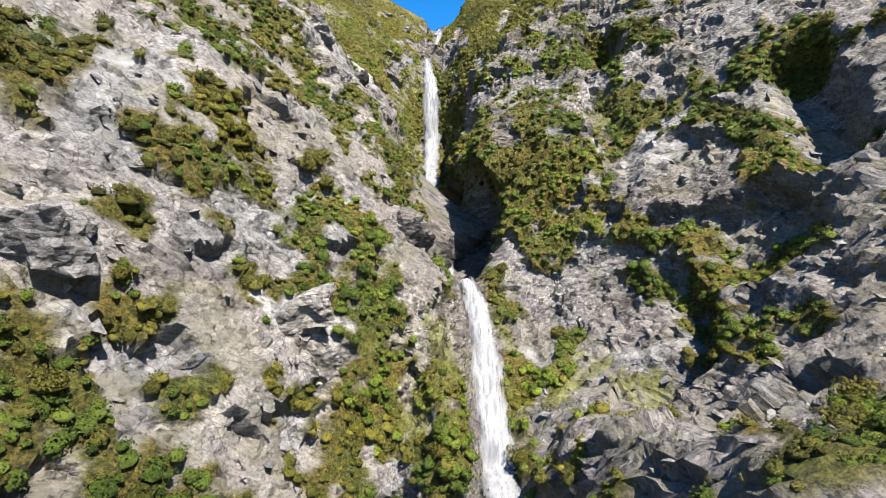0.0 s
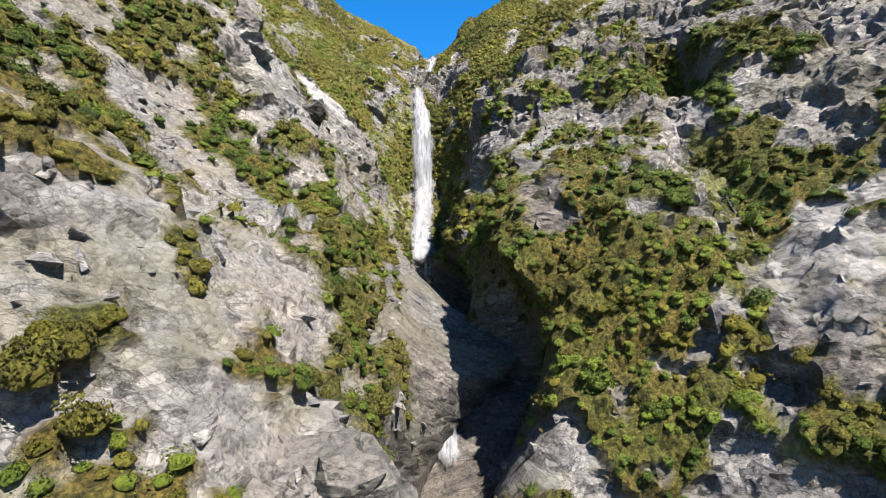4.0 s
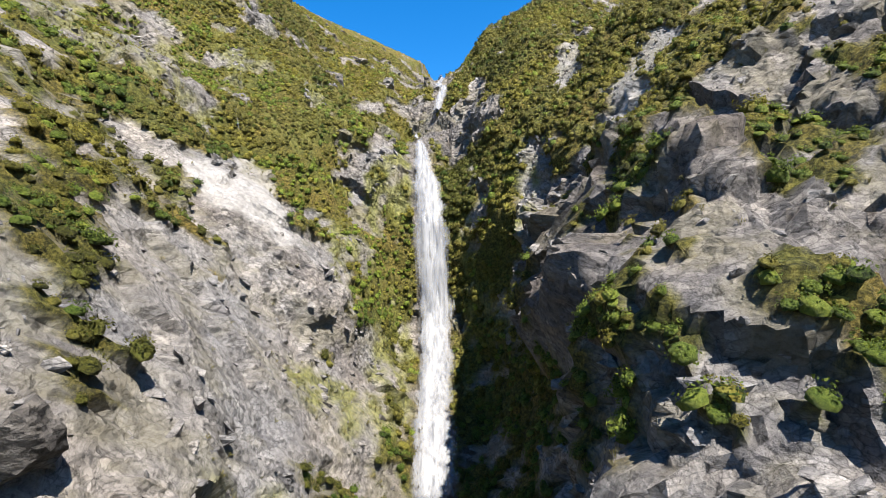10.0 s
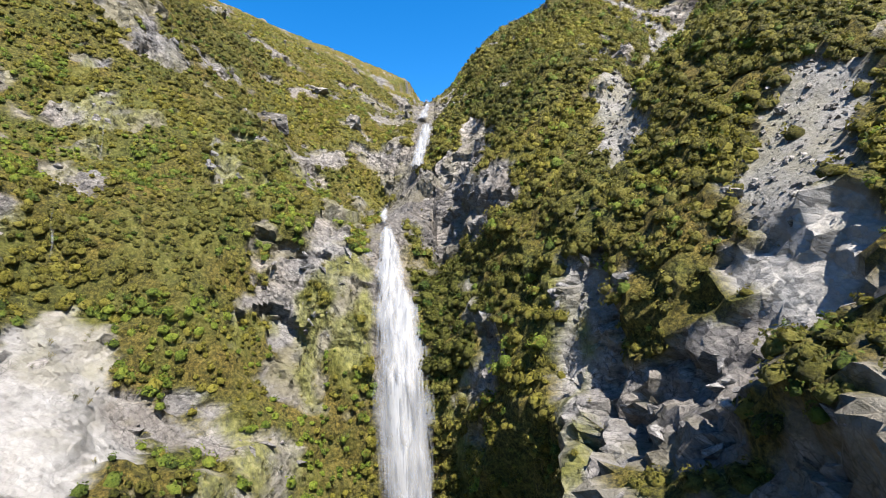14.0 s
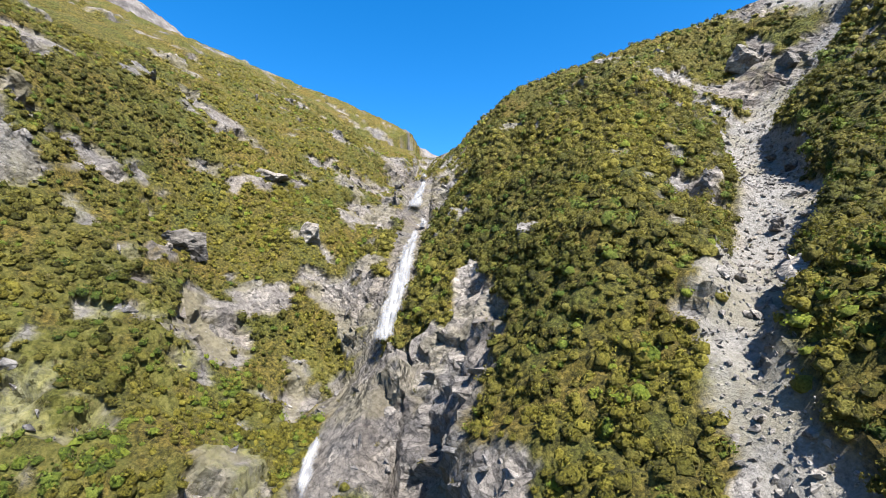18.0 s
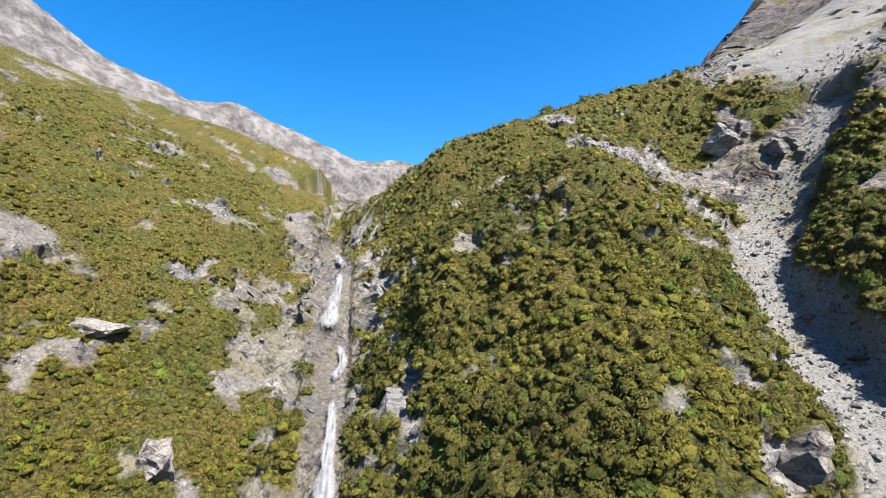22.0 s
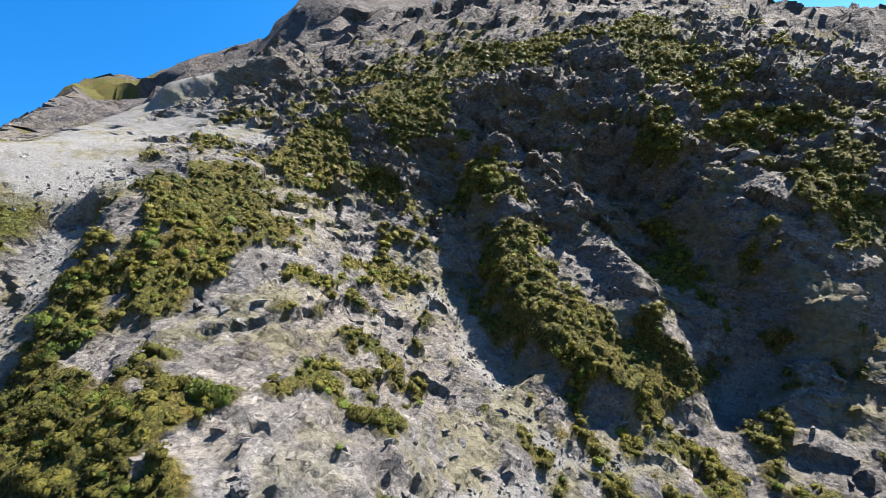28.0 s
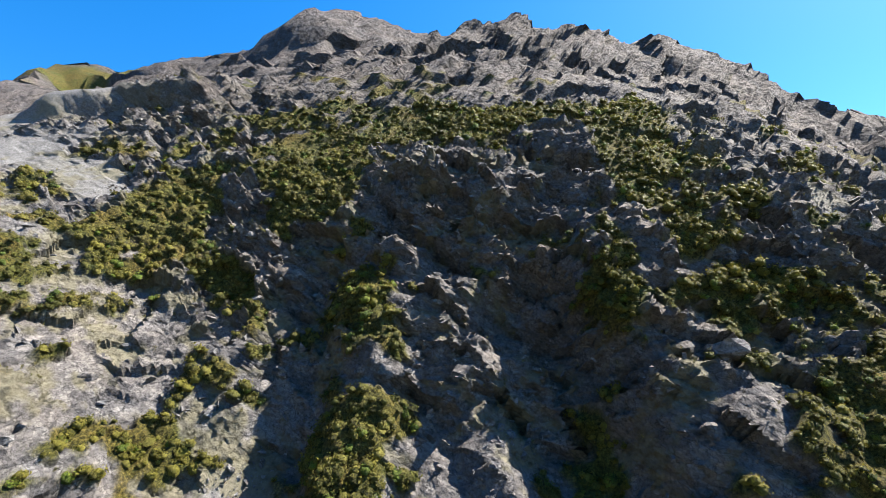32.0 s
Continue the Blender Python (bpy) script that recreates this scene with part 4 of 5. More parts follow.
def on_slope(u, v, lift=0.0):
    k = index_at(np.asarray(u, float), np.asarray(v, float))
    return surface[k] + surface_normal[k] * lift


# ---- falling water ----
def fall(name, line, widths, label, lift=0.5, strands=4, faint=0.0):
    """A white fall: ragged sheets that run down the rock along a line of (u, v), each a part of it."""
    thing = tagged(new(name), label, "waterfall")
    line = np.array(line, float)
    seg = np.r_[0, np.cumsum(np.linalg.norm(np.diff(line, axis=0), axis=1))]
    rows = max(int(seg[-1] / 0.3), 10)
    cols = 17
    s = np.linspace(0, seg[-1], rows)
    u, v = np.interp(s, seg, line[:, 0]), np.interp(s, seg, line[:, 1])
    mid = np.maximum.reduce([on_slope(u + d, v, lift) @ (0, -ROOT, ROOT) for d in (-0.8, 0, 0.8)])
    for _ in range(10):
        mid[1:-1] = np.maximum((mid[:-2] + 2 * mid[1:-1] + mid[2:]) / 4, mid[1:-1] - 0.06)
    wide = np.interp(s, seg, widths)
    along = BASE * ROOT + v
    for k in range(strands):
        x = np.linspace(-1, 1, cols)
        wob = soft_noise(np.stack([s * 0 + k * 9.1, s * 0, s], 1), 4.0, 200 + k) - 0.5
        half = wide * (0.56 - 0.08 * k) * (0.85 + 0.4 * soft_noise(np.stack([s * 0, s * 0 + k * 3.3, s], 1), 2.0, 230 + k))
        uu_ = u[:, None] + x[None] * half[:, None] + (wob * wide * (0.15 + 0.3 * k))[:, None]
        rise = mid[:, None] + np.sqrt(np.maximum(0, 1 - x ** 2))[None] * (0.15 + 0.12 * wide[:, None]) + 0.12 * k
        vv_ = np.repeat(v[:, None], cols, 1)
        ripple = (soft_noise(np.stack([uu_.ravel() * 2.4, vv_.ravel() * 0.35, uu_.ravel() * 0 + k], 1), 1.0, 210 + k) - 0.5).reshape(rows, cols) * 0.6
        flatp = to_world(uu_, vv_, rise - BASE * ROOT + ripple).reshape(-1, 3)
        ends = np.clip(np.minimum(s - s[0], s[-1] - s) / 1.5, 0, 1)
        thin = ((np.abs(x) ** 2 * 0.34 + 0.05 * k + faint)[None] + 0.3 * (1 - ends)[:, None]).ravel()
        part("sheet", mesh_from("sheet", flatp, grid_faces(rows, cols), WATER, True, dict(thin=thin)), thing)
    return thing


fall("waterfall", [(-5.5, 155.6), (-4.9, 150), (-3.6, 140), (-3.3, 128), (-3.3, 114), (-3.3, 100)], [1.0, 2.6, 4.6, 5.0, 4.6, 5.0],
     "tall white waterfall plunging down a mossy cliff into a dark slot", 0.9)
fall("waterfall", [(-2.4, 99), (-1.6, 94), (-1.5, 88)], [1.4, 1.2, 1.5], "short white cascade inside the dark slot", 0.4)
fall("waterfall", [(-1.2, 72), (-1.4, 64), (0.2, 56), (1, 50)], [1.0, 1.3, 1.4, 2.4], "white cascade in the shadow of the slot above a ledge", 0.4)
fall("waterfall", [(1, 47), (1.8, 43), (3.2, 38), (4.2, 33), (4.8, 24), (5.4, 14), (6, 4)], [1.2, 1.5, 2.2, 2.8, 3.4, 4.0, 4.4], "white lower waterfall sliding down a mossy rock face", 0.5)
fall("waterfall", [(-1.4, 200), (-1.2, 192), (-1.2, 184), (-2, 176), (-2.6, 171)], [0.7, 1.3, 1.7, 1.9, 2.0], "broad white upper waterfall beside a scrubby spur", 0.7)
fall("waterfall", [(-1.4, 212), (-0.8, 208), (-1.6, 203)], [0.9, 1.1, 1.2], "narrow white cascade linking two upper falls", 0.4)
fall("waterfall", [(-1.8, 228), (-2.2, 221), (-3, 213.5)], [0.9, 1.7, 2.2], "white fall high in the stream bed", 0.5)
fall("waterfall", [(-4, 243), (-2.6, 236), (-1.8, 230)], [1.0, 1.2, 1.2], "thin white cascade at the head of the stream", 0.4)
fall("waterfall", [(-6.2, 163), (-6.4, 160), (-5.8, 156.5)], [0.7, 1.0, 1.0], "small white cascade over boulders above the lip", 0.4, 2)
fall("waterfall", [(23.6, 74), (25, 66), (25, 58), (23, 50)], [0.3, 0.4, 0.5, 0.4], "thin trickle running down a mossy rock groove", 0.06, 1, 0.2)
fall("waterfall", [(-34.5, 163), (-32.5, 152), (-29.5, 144), (-28, 139)], [0.3, 0.4, 0.4, 0.4], "thin stream in a brown groove of the scrub slope", 0.05, 1, 0.2)
fall("waterfall", [(19.5, 36), (19.5, 26), (19, 14)], [0.3, 0.4, 0.5], "thin wet trickle on a brown mossy wall", 0.06, 1, 0.2)

# ---- a far rocky range behind the head of the stream ----
FAR = [(60, 44), (45, 33), (35, 28.8), (27, 25), (19, 22), (15, 21.7), (10, 20.2), (6, 18.5), (1, 17.0), (-5, 16.3), (-14, 14.5), (-30, 12)]   # degrees left of ahead, degrees up
az = np.linspace(FAR[0][0], FAR[-1][0], 460)
top = np.interp(-az, [-a for a, _ in FAR], [e for _, e in FAR])
down = np.linspace(0, 1, 90)
ridge = np.zeros((len(down), len(az), 3))
for k, d in enumerate(down):
    r = 640 - 300 * d
    crest = 640 * np.tan(np.radians(top))
    zz = 150 + crest * (1 - d) - 60 * d
    p = np.stack([-r * np.sin(np.radians(az)), 140 + r * np.cos(np.radians(az)), zz], 1)
    rough = layered(p * (1, 1, 0.5), 70.0, 7, 301, 0.62) - 0.5
    p[:, 2] += rough * (30 + 70 * d * (1 - d) * 2)
    p[:, 1] += (layered(p, 40.0, 5, 311, 0.6) - 0.5) * 70 * min(1, 3 * d)
    ridge[k] = p
FARROCK, n_, l_, b_ = material("far_rock", 0.95)
c_ = ramp(n_, l_, noise_node(n_, l_, 0.06, 10, 0.75, (1, 1, 0.6)), (0.4, (0.063, 0.058, 0.057)), (0.5, (0.115, 0.108, 0.104)), (0.6, (0.178, 0.167, 0.162)))
c_ = blend(n_, l_, attribute(n_, "grass"), c_, (0.095, 0.083, 0.033))
l_.new(c_, b_.inputs["Base Color"])
bumped(n_, l_, b_, noise_node(n_, l_, 0.05, 9, 0.7), 1.0, 9.0)
grassy = np.repeat(step(0.3, 0.5, down)[:, None], len(az), 1).ravel() * 0.9
tagged(new("backdrop", mesh_from("backdrop", ridge.reshape(-1, 3), grid_faces(len(down), len(az)), FARROCK, True, dict(grass=grassy))),
       "far pale grey rocky mountain range above tan grass", "mountains", kind="structure")


# ---- scrub ----
def crown_points(n, seed, wide=1.0, tall=0.8, leaf=0.22, lobes=6):
    """Leaf sprays on the lobes of a bush about 1 m in radius: n quads (n x 4 x 3)."""
    r = np.random.default_rng(seed)
    ang, up = r.uniform(0, 2 * np.pi, lobes), r.uniform(0.15, 0.75, lobes)
    reach = np.sqrt(r.uniform(0.05, 1, lobes)) * 0.62
    centre = np.stack([np.cos(ang) * reach * wide, np.sin(ang) * reach * wide, up * tall], 1)
    size = r.uniform(0.32, 0.55, lobes)
    pick = r.integers(0, lobes, n)
    d = r.normal(size=(n, 3))
    d[:, 2] = np.abs(d[:, 2]) * 0.9 + 0.05 * r.normal(size=n)
    d /= np.linalg.norm(d, axis=1, keepdims=True)
    p = centre[pick] + d * size[pick][:, None] * r.uniform(0.7, 1.08, n)[:, None]
    normal = d + r.normal(scale=0.45, size=(n, 3))
    normal /= np.linalg.norm(normal, axis=1, keepdims=True)
    a = np.cross(normal, r.normal(size=(n, 3)))
    a /= np.linalg.norm(a, axis=1, keepdims=True)
    b = np.cross(normal, a)
    s = leaf * r.uniform(0.6, 1.35, n)[:, None]
    return np.stack([p - a * s, p - b * s * 0.55, p + a * s + normal * s * 0.15, p + b * s * 0.55], 1)


def dome_points(seed, tall, n=6, rows=((-0.2, 0.6), (0.25, 0.66), (0.5, 0.44), (0.62, 0.14))):
    """The leafy mass of a bush: a lumpy low dome. Returns its points and quads."""
    r = np.random.default_rng(seed)
    rings = []
    for lift, reach in rows:
        a = np.arange(n) / n * 2 * np.pi + r.uniform(0, 0.7)
        k = reach * r.uniform(0.7, 1.25, n)
        rings.append(np.stack([np.cos(a) * k, np.sin(a) * k, lift * tall * r.uniform(0.75, 1.2, n)], 1))
    q = [[i * n + j, i * n + (j + 1) % n, (i + 1) * n + (j + 1) % n, (i + 1) * n + j] for i in range(len(rows) - 1) for j in range(n)]
    top = n * (len(rows) - 1)
    q += [[top, top + 1, top + 2, top + 3]]
    return np.concatenate(rings), np.array(q)


def loose(quads):
    """Separate quads as points and faces."""
    return quads.reshape(-1, 3), np.arange(quads.shape[0] * 4).reshape(-1, 4)


def bush_shape(leaves, seed, leaf=0.15, plain_dome=False):
    """Points, quads and which quads are smooth."""
    tall = 0.5 + 0.4 * ((seed * 7) % 10) / 10
    dv, df = dome_points(seed, tall, 5, ((-0.2, 0.68), (0.38, 0.64), (0.7, 0.18))) if plain_dome else dome_points(seed, tall)
    lv, lf = loose(crown_points(leaves, seed + 50, 1.0, tall, leaf, 6))
    return np.concatenate([dv, lv]), np.concatenate([df, lf + len(dv)]), np.r_[np.ones(len(df), bool), np.zeros(len(lf), bool)]


def tuft_points(n, seed, tall=0.9):
    """Arching blades from one foot: n quads."""
    r = np.random.default_rng(seed)
    ang = r.uniform(0, 2 * np.pi, n)
    lean = r.uniform(0.15, 0.75, n)
    out = np.stack([np.cos(ang), np.sin(ang), np.zeros(n)], 1)
    side = np.stack([-np.sin(ang), np.cos(ang), np.zeros(n)], 1) * 0.028
    foot = out * 0.08
    knee = out * (lean * 0.45)[:, None] + np.array([0, 0, 1]) * (tall * r.uniform(0.5, 0.8, n))[:, None]
    tip = out * lean[:, None] + np.array([0, 0, 1]) * (tall * r.uniform(0.35, 0.8, n))[:, None]
    return np.stack([foot - side * 0.6, knee - side, tip, knee + side], 1)


def frames_for(normals, turn, lean):
    """Turned frames whose up leans from upright to the slope's normal."""
    up = np.array([0, 0, 1.0]) * (1 - lean) + normals * lean
    up /= np.linalg.norm(up, axis=1, keepdims=True)
    a = np.cross(up, np.stack([np.cos(turn), np.sin(turn), 0 * turn], 1))
    a /= np.linalg.norm(a, axis=1, keepdims=True)
    return np.stack([a, np.cross(up, a), up], 2)


def sown(name, shapes, places, normals, sizes, tints, mat, label, category, lean=0.5):
    """One mesh of many plants."""
    vs, fs, sm, tint, count = [], [], [], [], 0
    which = rng.integers(0, len(shapes), len(places))
    turn = rng.uniform(0, 2 * np.pi, len(places))
    R = frames_for(normals, turn, lean)
    for k, (v, f, smooth) in enumerate(shapes):
        sel = np.where(which == k)[0]
        pts = np.einsum("nij,qj->nqi", R[sel], v) * sizes[sel][:, None, None] + places[sel][:, None, :]
        vs.append(pts.reshape(-1, 3))
        fs.append((f[None] + (count + np.arange(len(sel)) * len(v))[:, None, None]).reshape(-1, 4))
        sm.append(np.tile(smooth, len(sel)))
        tint.append(np.repeat(tints[sel], len(v)))
        count += len(sel) * len(v)
    return tagged(new(name, mesh_from(name, np.concatenate(vs), np.concatenate(fs), mat, np.concatenate(sm), dict(tint=np.concatenate(tint)))), label, category, kind="stuff")


grid = surface.reshape(NV, NU, 3)
cell = np.zeros((NV, NU))
cell[:-1, :-1] = np.linalg.norm(np.cross(grid[:-1, 1:] - grid[:-1, :-1], grid[1:, :-1] - grid[:-1, :-1]), axis=2)
cell = cell.ravel()
near_zone = (uu > -52) & (uu < 140) & (vv > 6) & (vv < 272) & ~beyond


def choose(weight, count, seed):
    r = np.random.default_rng(seed)
    c = np.cumsum(weight)
    return np.searchsorted(c, r.uniform(0, c[-1], count))


hue = layered(surface, 11.0, 3, 401)
print("grown over, square metres:", int((cell * veg * near_zone).sum()))
low = step(125, 105, vv)
bushy = cell * veg ** 2 * near_zone * (1 - 0.45 * step(214, 236, vv)) * (1 + 0.8 * step(132, 142, vv) * step(212, 200, vv) * step(48, 40, uu))
k = choose(bushy, 36000, 501)
near_shapes = [bush_shape(46, 600 + i, 0.11) for i in range(10)]
far_shapes = [bush_shape(19, 640 + i, 0.18, True) for i in range(10)]
sizes = rng.uniform(0.35, 0.85, len(k)) * (0.55 + 0.9 * soft_noise(surface[k], 5.0, 441)) * (1 - 0.28 * step(-5, -10, uu) * step(128, 138, vv))[k]
tints = np.clip(0.5 + (hue[k] - 0.5) * 3.0 + 0.4 * (step(-5, -10, uu) * step(125, 140, vv))[k] + rng.normal(0, 0.16, len(k)), 0, 1)
lush = np.maximum(low, 0.95 * step(-5, -10, uu) * step(176, 164, vv))
greener = rng.random(len(k)) < 0.09 + 0.75 * lush[k] * step(0.38, 0.52, soft_noise(surface[k], 6.0, 433))
close_by = low[k] > 0.5
for mat, sel, kinds, label in ((SCRUB, ~greener & close_by, near_shapes, "dense olive scrub on rocky ledges beside the waterfall"), (SCRUB, ~greener & ~close_by, far_shapes, "dense olive and yellow-green alpine scrub over the slopes"),
                               (FRESH, greener & close_by, near_shapes, "bright green leafy shrubs among the rocks"), (FRESH, greener & ~close_by, far_shapes, "green leafy shrubs dotted through the alpine scrub")):
    sown("scrub", kinds, surface[k][sel] + surface_normal[k][sel] * 0.05, surface_normal[k][sel], sizes[sel], tints[sel], mat, label, "shrubs")
edge_w = cell * near_zone * (moss * 1.5 + veg * (1 - veg) * 3 + straw * 0.35 + 0.05) * (1 - scree)
k = choose(edge_w, 7500, 502)
tufts = [(*loose(tuft_points(18, 700 + i)), np.zeros(18, bool)) for i in range(6)]
sown("tussock_grass", tufts, surface[k], surface_normal[k], rng.uniform(0.3, 0.7, len(k)), np.clip(rng.normal(0.5, 0.25, len(k)), 0, 1), TUSSOCK, "straw and olive tussock grass on ledges and walls", "grass", 0.55)


# ---- broken rock ----
def stone_mesh(seed, stretch=(1, 1, 1), points=9):
    """An angular block, about 1 m across."""
    r = np.random.default_rng(seed)
    bm = bmesh.new()
    for _ in range(points):
        d = r.normal(size=3)
        d = d / np.max(np.abs(d)) * r.uniform(0.75, 1.0) * 0.5
        bm.verts.new(d * stretch)
    hull = bmesh.ops.convex_hull(bm, input=bm.verts)
    bmesh.ops.delete(bm, geom=list({g for g in hull["geom_interior"] + hull["geom_unused"] if isinstance(g, bmesh.types.BMVert)}), context="VERTS")
    bmesh.ops.triangulate(bm, faces=bm.faces)
    bm.verts.index_update()
    v = np.array([p.co for p in bm.verts])
    f = np.array([[p.index for p in face.verts] for face in bm.faces])
    bm.free()
    return v, f


BED = np.array(Euler((radians(24), radians(-28), radians(10))).to_matrix()).T          # how the beds lie


def strewn(name, stones, places, sizes, wild_turn, label, category):
    """One mesh of many stones; wild_turn: 0 lies with the beds, 1 any way up."""
    vs, fs, count = [], [], 0
    which = rng.integers(0, len(stones), len(places))
    for k, (v, f) in enumerate(stones):
        for i in np.where(which == k)[0]:
            e = Euler(rng.normal(0, 0.25 + 1.5 * wild_turn, 3)).to_matrix()
            R = BED @ np.array(e)
            vs.append(v @ R.T * sizes[i] + places[i])
            fs.append(f + count)
            count += len(v)
    return tagged(new(name, mesh_from(name, np.concatenate(vs), np.concatenate(fs), ROCK, False)), label, category, kind="stuff")


slabs = [stone_mesh(800 + i, (1.5, 1.0, 0.55), 10) for i in range(14)]
cubes = [stone_mesh(830 + i, (1.1, 0.9, 0.8), 8) for i in range(10)]
bare = cell * near_zone * (1 - veg) ** 2 * (1 - scree) * (1 - 0.9 * channel) * (1 - 0.8 * pale) * step(0.35, 0.6, wild)
k = choose(bare, 15000, 511)
strewn("rock_blocks", slabs, surface[k] - surface_normal[k] * 0.12, 0.3 + 1.0 * rng.random(len(k)) ** 3, 0.25, "jointed angular grey blocks standing out of the bedrock", "rocks")
k = choose(cell * near_zone * scree * step(244, 230, vv), 8000, 512)
strewn("scree_stones", cubes, surface[k] + surface_normal[k] * 0.02, 0.1 + 0.55 * rng.random(len(k)) ** 4, 1.0, "loose grey angular stones on scree and gully floor", "stones")


# ---- boulders that stand by themselves ----
def boulder_mesh(name, seed, stretch, points=18, mat=ROCK):
    """A big angular block with worn edges."""
    r = np.random.default_rng(seed)
    bm = bmesh.new()
    for _ in range(points):
        d = r.normal(size=3)
        d = d / np.max(np.abs(d)) * r.uniform(0.7, 1.0) * 0.5
        bm.verts.new(d * stretch)
    hull = bmesh.ops.convex_hull(bm, input=bm.verts)
    bmesh.ops.delete(bm, geom=list({g for g in hull["geom_interior"] + hull["geom_unused"] if isinstance(g, bmesh.types.BMVert)}), context="VERTS")
    bmesh.ops.dissolve_limit(bm, angle_limit=radians(12), verts=bm.verts, edges=bm.edges)
    bmesh.ops.triangulate(bm, faces=bm.faces)
    for _ in range(3):
        bmesh.ops.subdivide_edges(bm, edges=[e for e in bm.edges if e.calc_length() > 0.16], cuts=1)
        bmesh.ops.triangulate(bm, faces=bm.faces)
    bm.normal_update()
    co = np.array([v.co for v in bm.verts])
    push = blocks(co + seed, 0.34, 77)[0] * 0.1 + blocks(co + seed, 0.15, 78)[0] * 0.045
    for v, d in zip(bm.verts, push):
        v.co += v.normal * d
    me = bpy.data.meshes.new(name)
    bm.to_mesh(me)
    bm.free()
    me.materials.append(mat)
    return me


def boulder(u, v, size, stretch, turn, label, seed, sink=0.42, group=""):
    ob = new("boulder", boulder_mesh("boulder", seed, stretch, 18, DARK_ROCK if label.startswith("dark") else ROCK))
    at = on_slope(u, v, size * (0.5 - sink) * min(stretch))
    ob.matrix_world = pose(*at, *turn) @ Matrix.Scale(size, 4)
    return tagged(ob, label, "boulder", group)


boulder(-12.8, 25.5, 5.2, (1.1, 0.8, 0.75), (20, -12, 15), "large flat-topped grey boulder wedged in scrub on the wall", 901)
boulder(-24.5, 20.5, 6.0, (1.1, 0.8, 0.8), (10, 8, 30), "large pale overhanging rock block on the wall", 902)
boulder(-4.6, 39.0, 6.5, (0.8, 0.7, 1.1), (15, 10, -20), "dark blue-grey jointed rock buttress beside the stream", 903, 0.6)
boulder(24.0, 163.5, 2.6, (1.0, 0.8, 1.1), (10, 20, 50), "pale upright boulder in the gully floor", 906)
boulder(31.0, 176.5, 1.8, (1.2, 0.8, 0.7), (0, 15, 20), "grey slab lying across the gully", 907)
boulder(40.5, 191.5, 1.7, (1.7, 0.8, 0.35), (12, 10, 60), "flat slab lying on gully stones", 908)
boulder(42.5, 197.0, 1.6, (1.6, 0.9, 0.4), (5, 20, 30), "flat grey slab on gully stones", 909)
boulder(-22.5, 92.5, 5.0, (1.2, 0.6, 0.7), (30, 40, 0), "pale leaning slab in a cleft of the wall", 910)
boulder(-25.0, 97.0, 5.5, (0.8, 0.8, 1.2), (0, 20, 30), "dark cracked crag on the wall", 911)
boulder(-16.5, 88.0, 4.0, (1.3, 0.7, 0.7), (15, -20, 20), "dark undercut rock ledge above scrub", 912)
boulder(-14.0, 191.0, 3.8, (0.9, 0.7, 1.1), (10, 15, 0), "grey rock outcrop in olive scrub", 913)
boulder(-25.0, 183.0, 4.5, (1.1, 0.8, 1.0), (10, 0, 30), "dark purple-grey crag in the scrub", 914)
boulder(-23.5, 204.5, 4.0, (1.6, 0.7, 0.6), (0, 5, 10), "rust-stained grey rock band in scrub", 915)
boulder(10.5, 176.5, 2.4, (1.0, 0.8, 0.8), (0, 0, 0), "small grey outcrop in scrub", 917)
boulder(56.0, 231.0, 6.0, (1.2, 0.8, 0.8), (0, 10, 20), "grey rock bluff with a pale broken face", 918)
boulder(60.0, 226.0, 4.5, (1.1, 0.7, 0.9), (10, 0, 70), "grey rock bluff above the gully", 919)
boulder(104.0, 166.5, 4.5, (1.5, 0.8, 0.5), (0, 12, 20), "pale flat ledge on a shaded crag", 920)

kinds = [boulder_mesh("boulder", 950 + i, ((1.3, 0.9, 0.7), (1.0, 0.9, 0.9), (1.6, 0.8, 0.5))[i % 3], 14) for i in range(9)]
spots = np.concatenate([choose(cell * near_zone * scree * (1 - step(236, 240, vv)), 90, 521), choose(bare * step(118, 100, vv), 90, 522), choose(bare * step(110, 125, vv), 80, 523)])
for n, i in enumerate(spots):
    size = (0.4 if n < 90 else 0.7) + (0.8 if n < 90 else 1.2) * rng.random() ** 2
    ob = new("boulder", kinds[n % 9])
    at = surface[i] + surface_normal[i] * size * 0.12
    ob.matrix_world = pose(*at, *rng.uniform(-35, 35, 2), rng.uniform(0, 360)) @ Matrix.Scale(size, 4)
    tagged(ob, "loose angular grey boulder among gully stones" if n < 90 else "angular grey block standing out of the rock slope", "boulder", "boulders in the gully" if n < 90 else "blocks on the rock slopes")


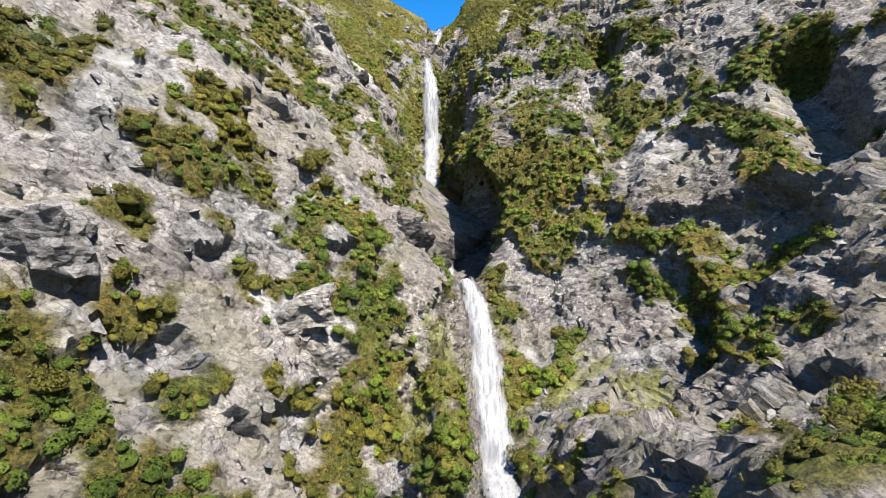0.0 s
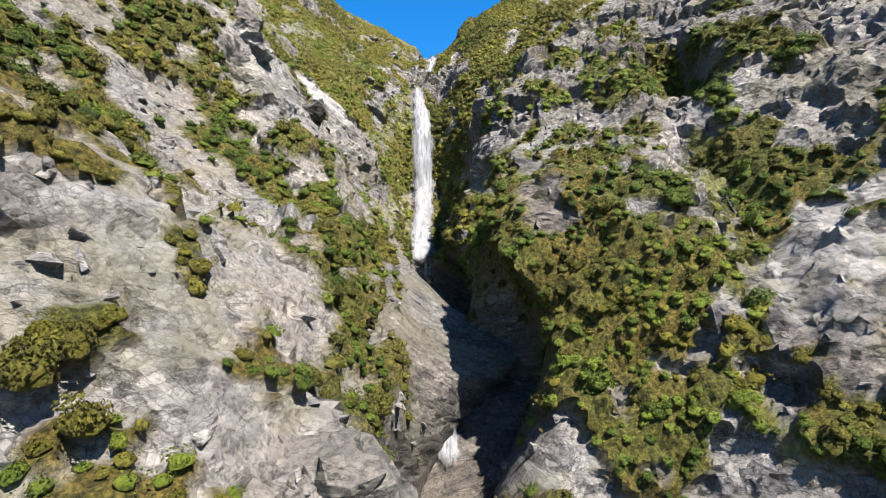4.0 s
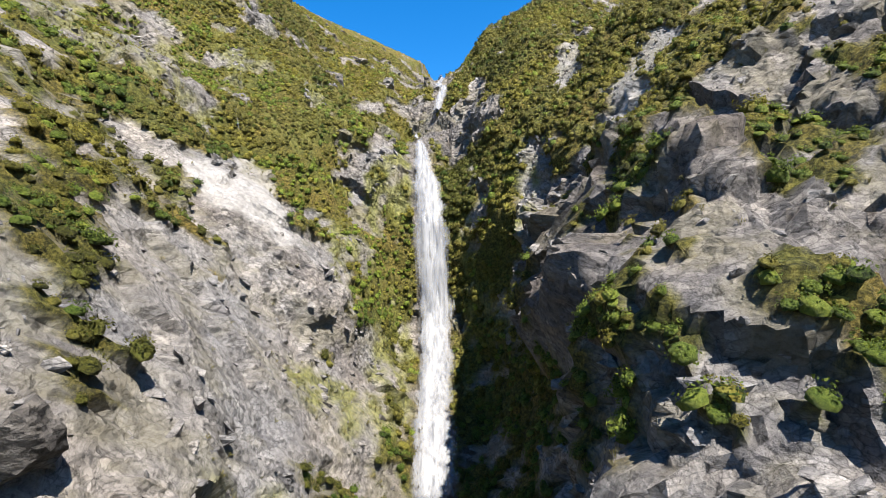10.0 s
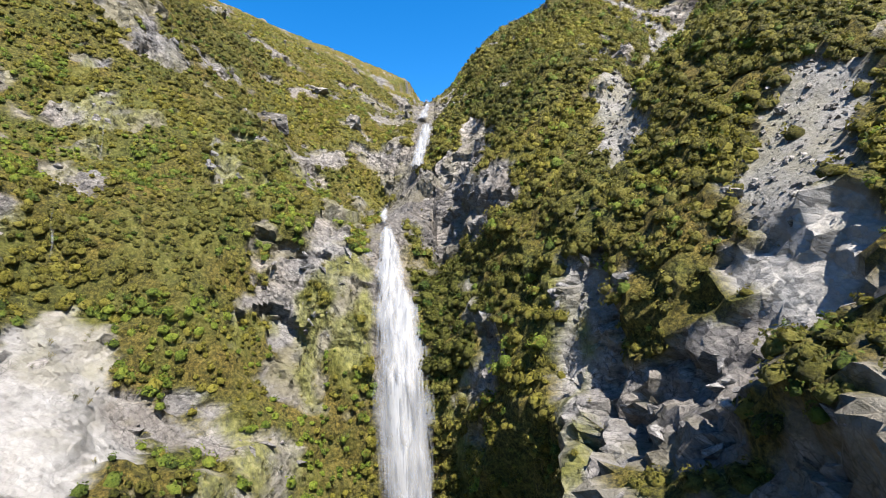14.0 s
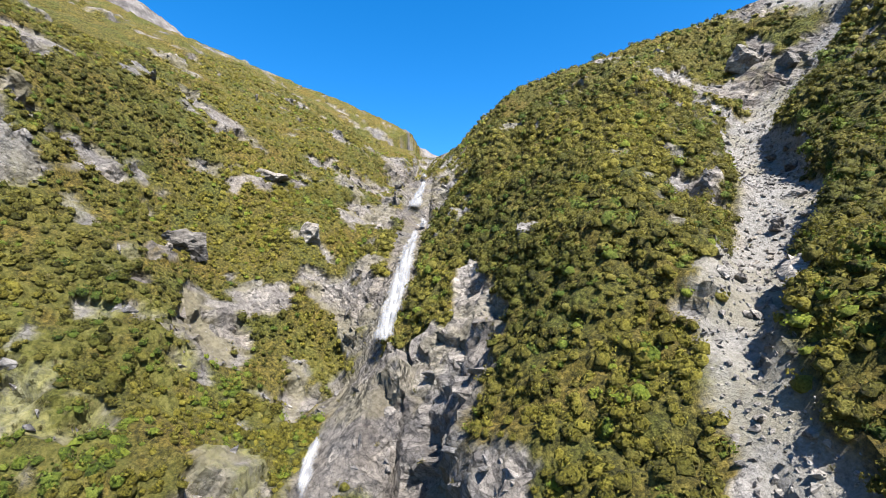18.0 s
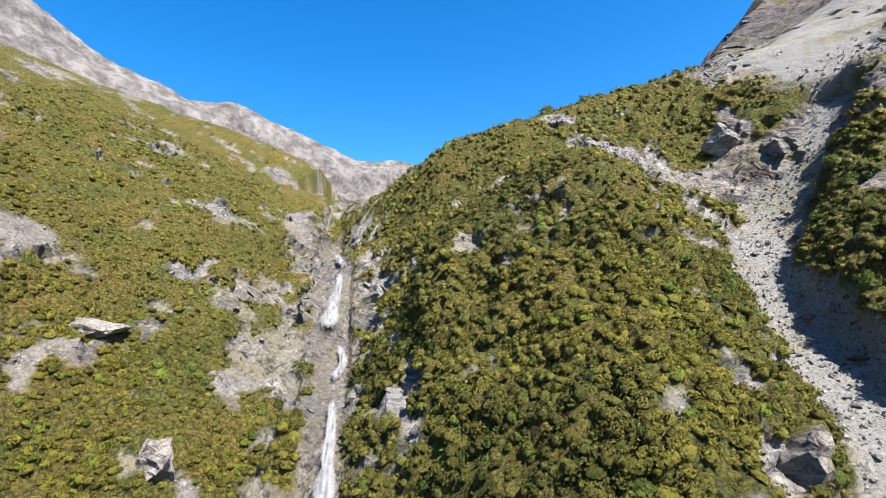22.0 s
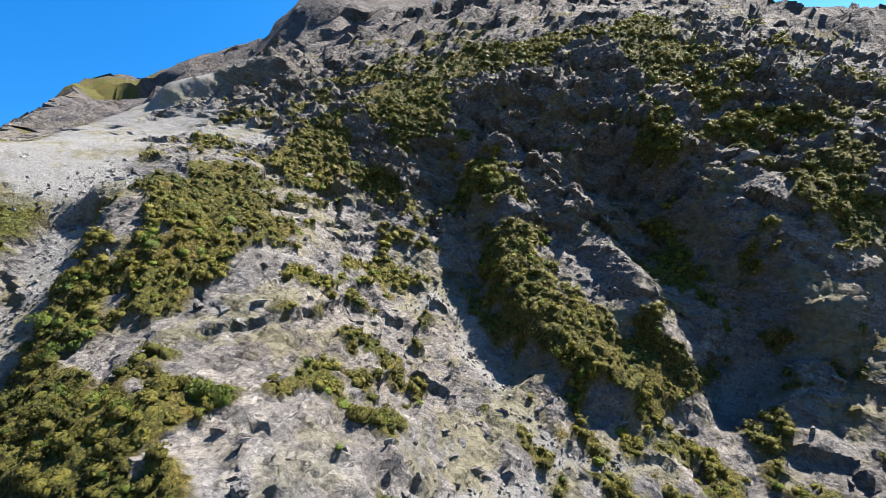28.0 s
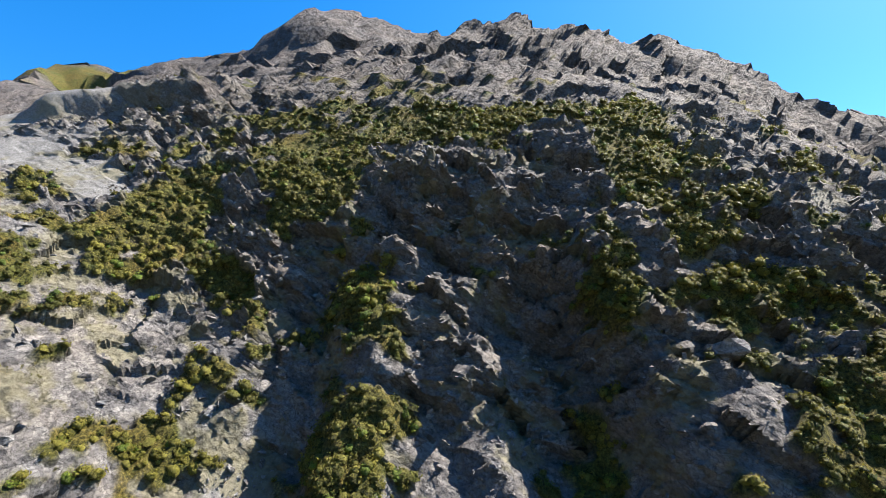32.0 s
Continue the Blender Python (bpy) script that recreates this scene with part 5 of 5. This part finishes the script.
# ---- bushes ----
def stem_mesh(seed):
    """A few crooked stems from one foot."""
    r = np.random.default_rng(seed)
    vs, fs, count = [], [], 0
    for _ in range(5):
        a, lean = r.uniform(0, 6.28), r.uniform(0.1, 0.5)
        line = [np.array([np.cos(a) * lean * t ** 1.3, np.sin(a) * lean * t ** 1.3, -0.25 + t * 0.95]) + r.normal(0, 0.02, 3) for t in (0, 0.35, 0.7, 1)]
        for i, c in enumerate(line):
            w = 0.045 * (1 - 0.22 * i)
            for j in range(5):
                vs.append(c + np.array([np.cos(j * 1.257) * w, np.sin(j * 1.257) * w, 0]))
        fs += [[count + i * 5 + j, count + i * 5 + (j + 1) % 5, count + (i + 1) * 5 + (j + 1) % 5, count + (i + 1) * 5 + j] for i in range(3) for j in range(5)]
        count += 20
    return mesh_from("stems", np.array(vs), np.array(fs), WOOD)


def bush(seed, mat, label, group):
    thing = tagged(new("bush"), label, "bush", group)
    part("stems", stem_mesh(seed), thing)
    v, f, s = bush_shape(340, seed, 0.09)
    part("crown", mesh_from("crown", v * (1, 1, 1.15), f, mat, s, dict(tint=np.full(len(v), 0.3 + 0.4 * ((seed * 3) % 10) / 10))), thing)
    return thing


looks = [(SCRUB, "rounded olive-green alpine bush on the rock wall", "olive bushes"), (FRESH, "bright green leafy bush on the rock wall", "green bushes")]
models = [bush(1000 + i, *looks[i % 2]) for i in range(10)]
thick = np.concatenate([choose(bushy * step(118, 104, vv), 200, 531), choose(bushy * step(30, 40, uu) * step(70, 60, uu) * step(170, 176, vv), 70, 532)])
for n, i in enumerate(thick):
    up = surface_normal[i] * 0.35 + np.array([0, 0, 0.65])
    size = rng.uniform(0.7, 1.4)
    m = Vector(up).to_track_quat("Z", "Y").to_matrix().to_4x4() @ pose(0, 0, 0, 0, 0, rng.uniform(0, 360)) @ Matrix.Scale(size, 4)
    m.translation = Vector(surface[i] + surface_normal[i] * 0.05)
    if n < len(models):
        models[n].matrix_world = m
    else:
        copy_thing(models[n % 10], m @ Matrix.Scale(1 / models[n % 10].scale[0], 4))
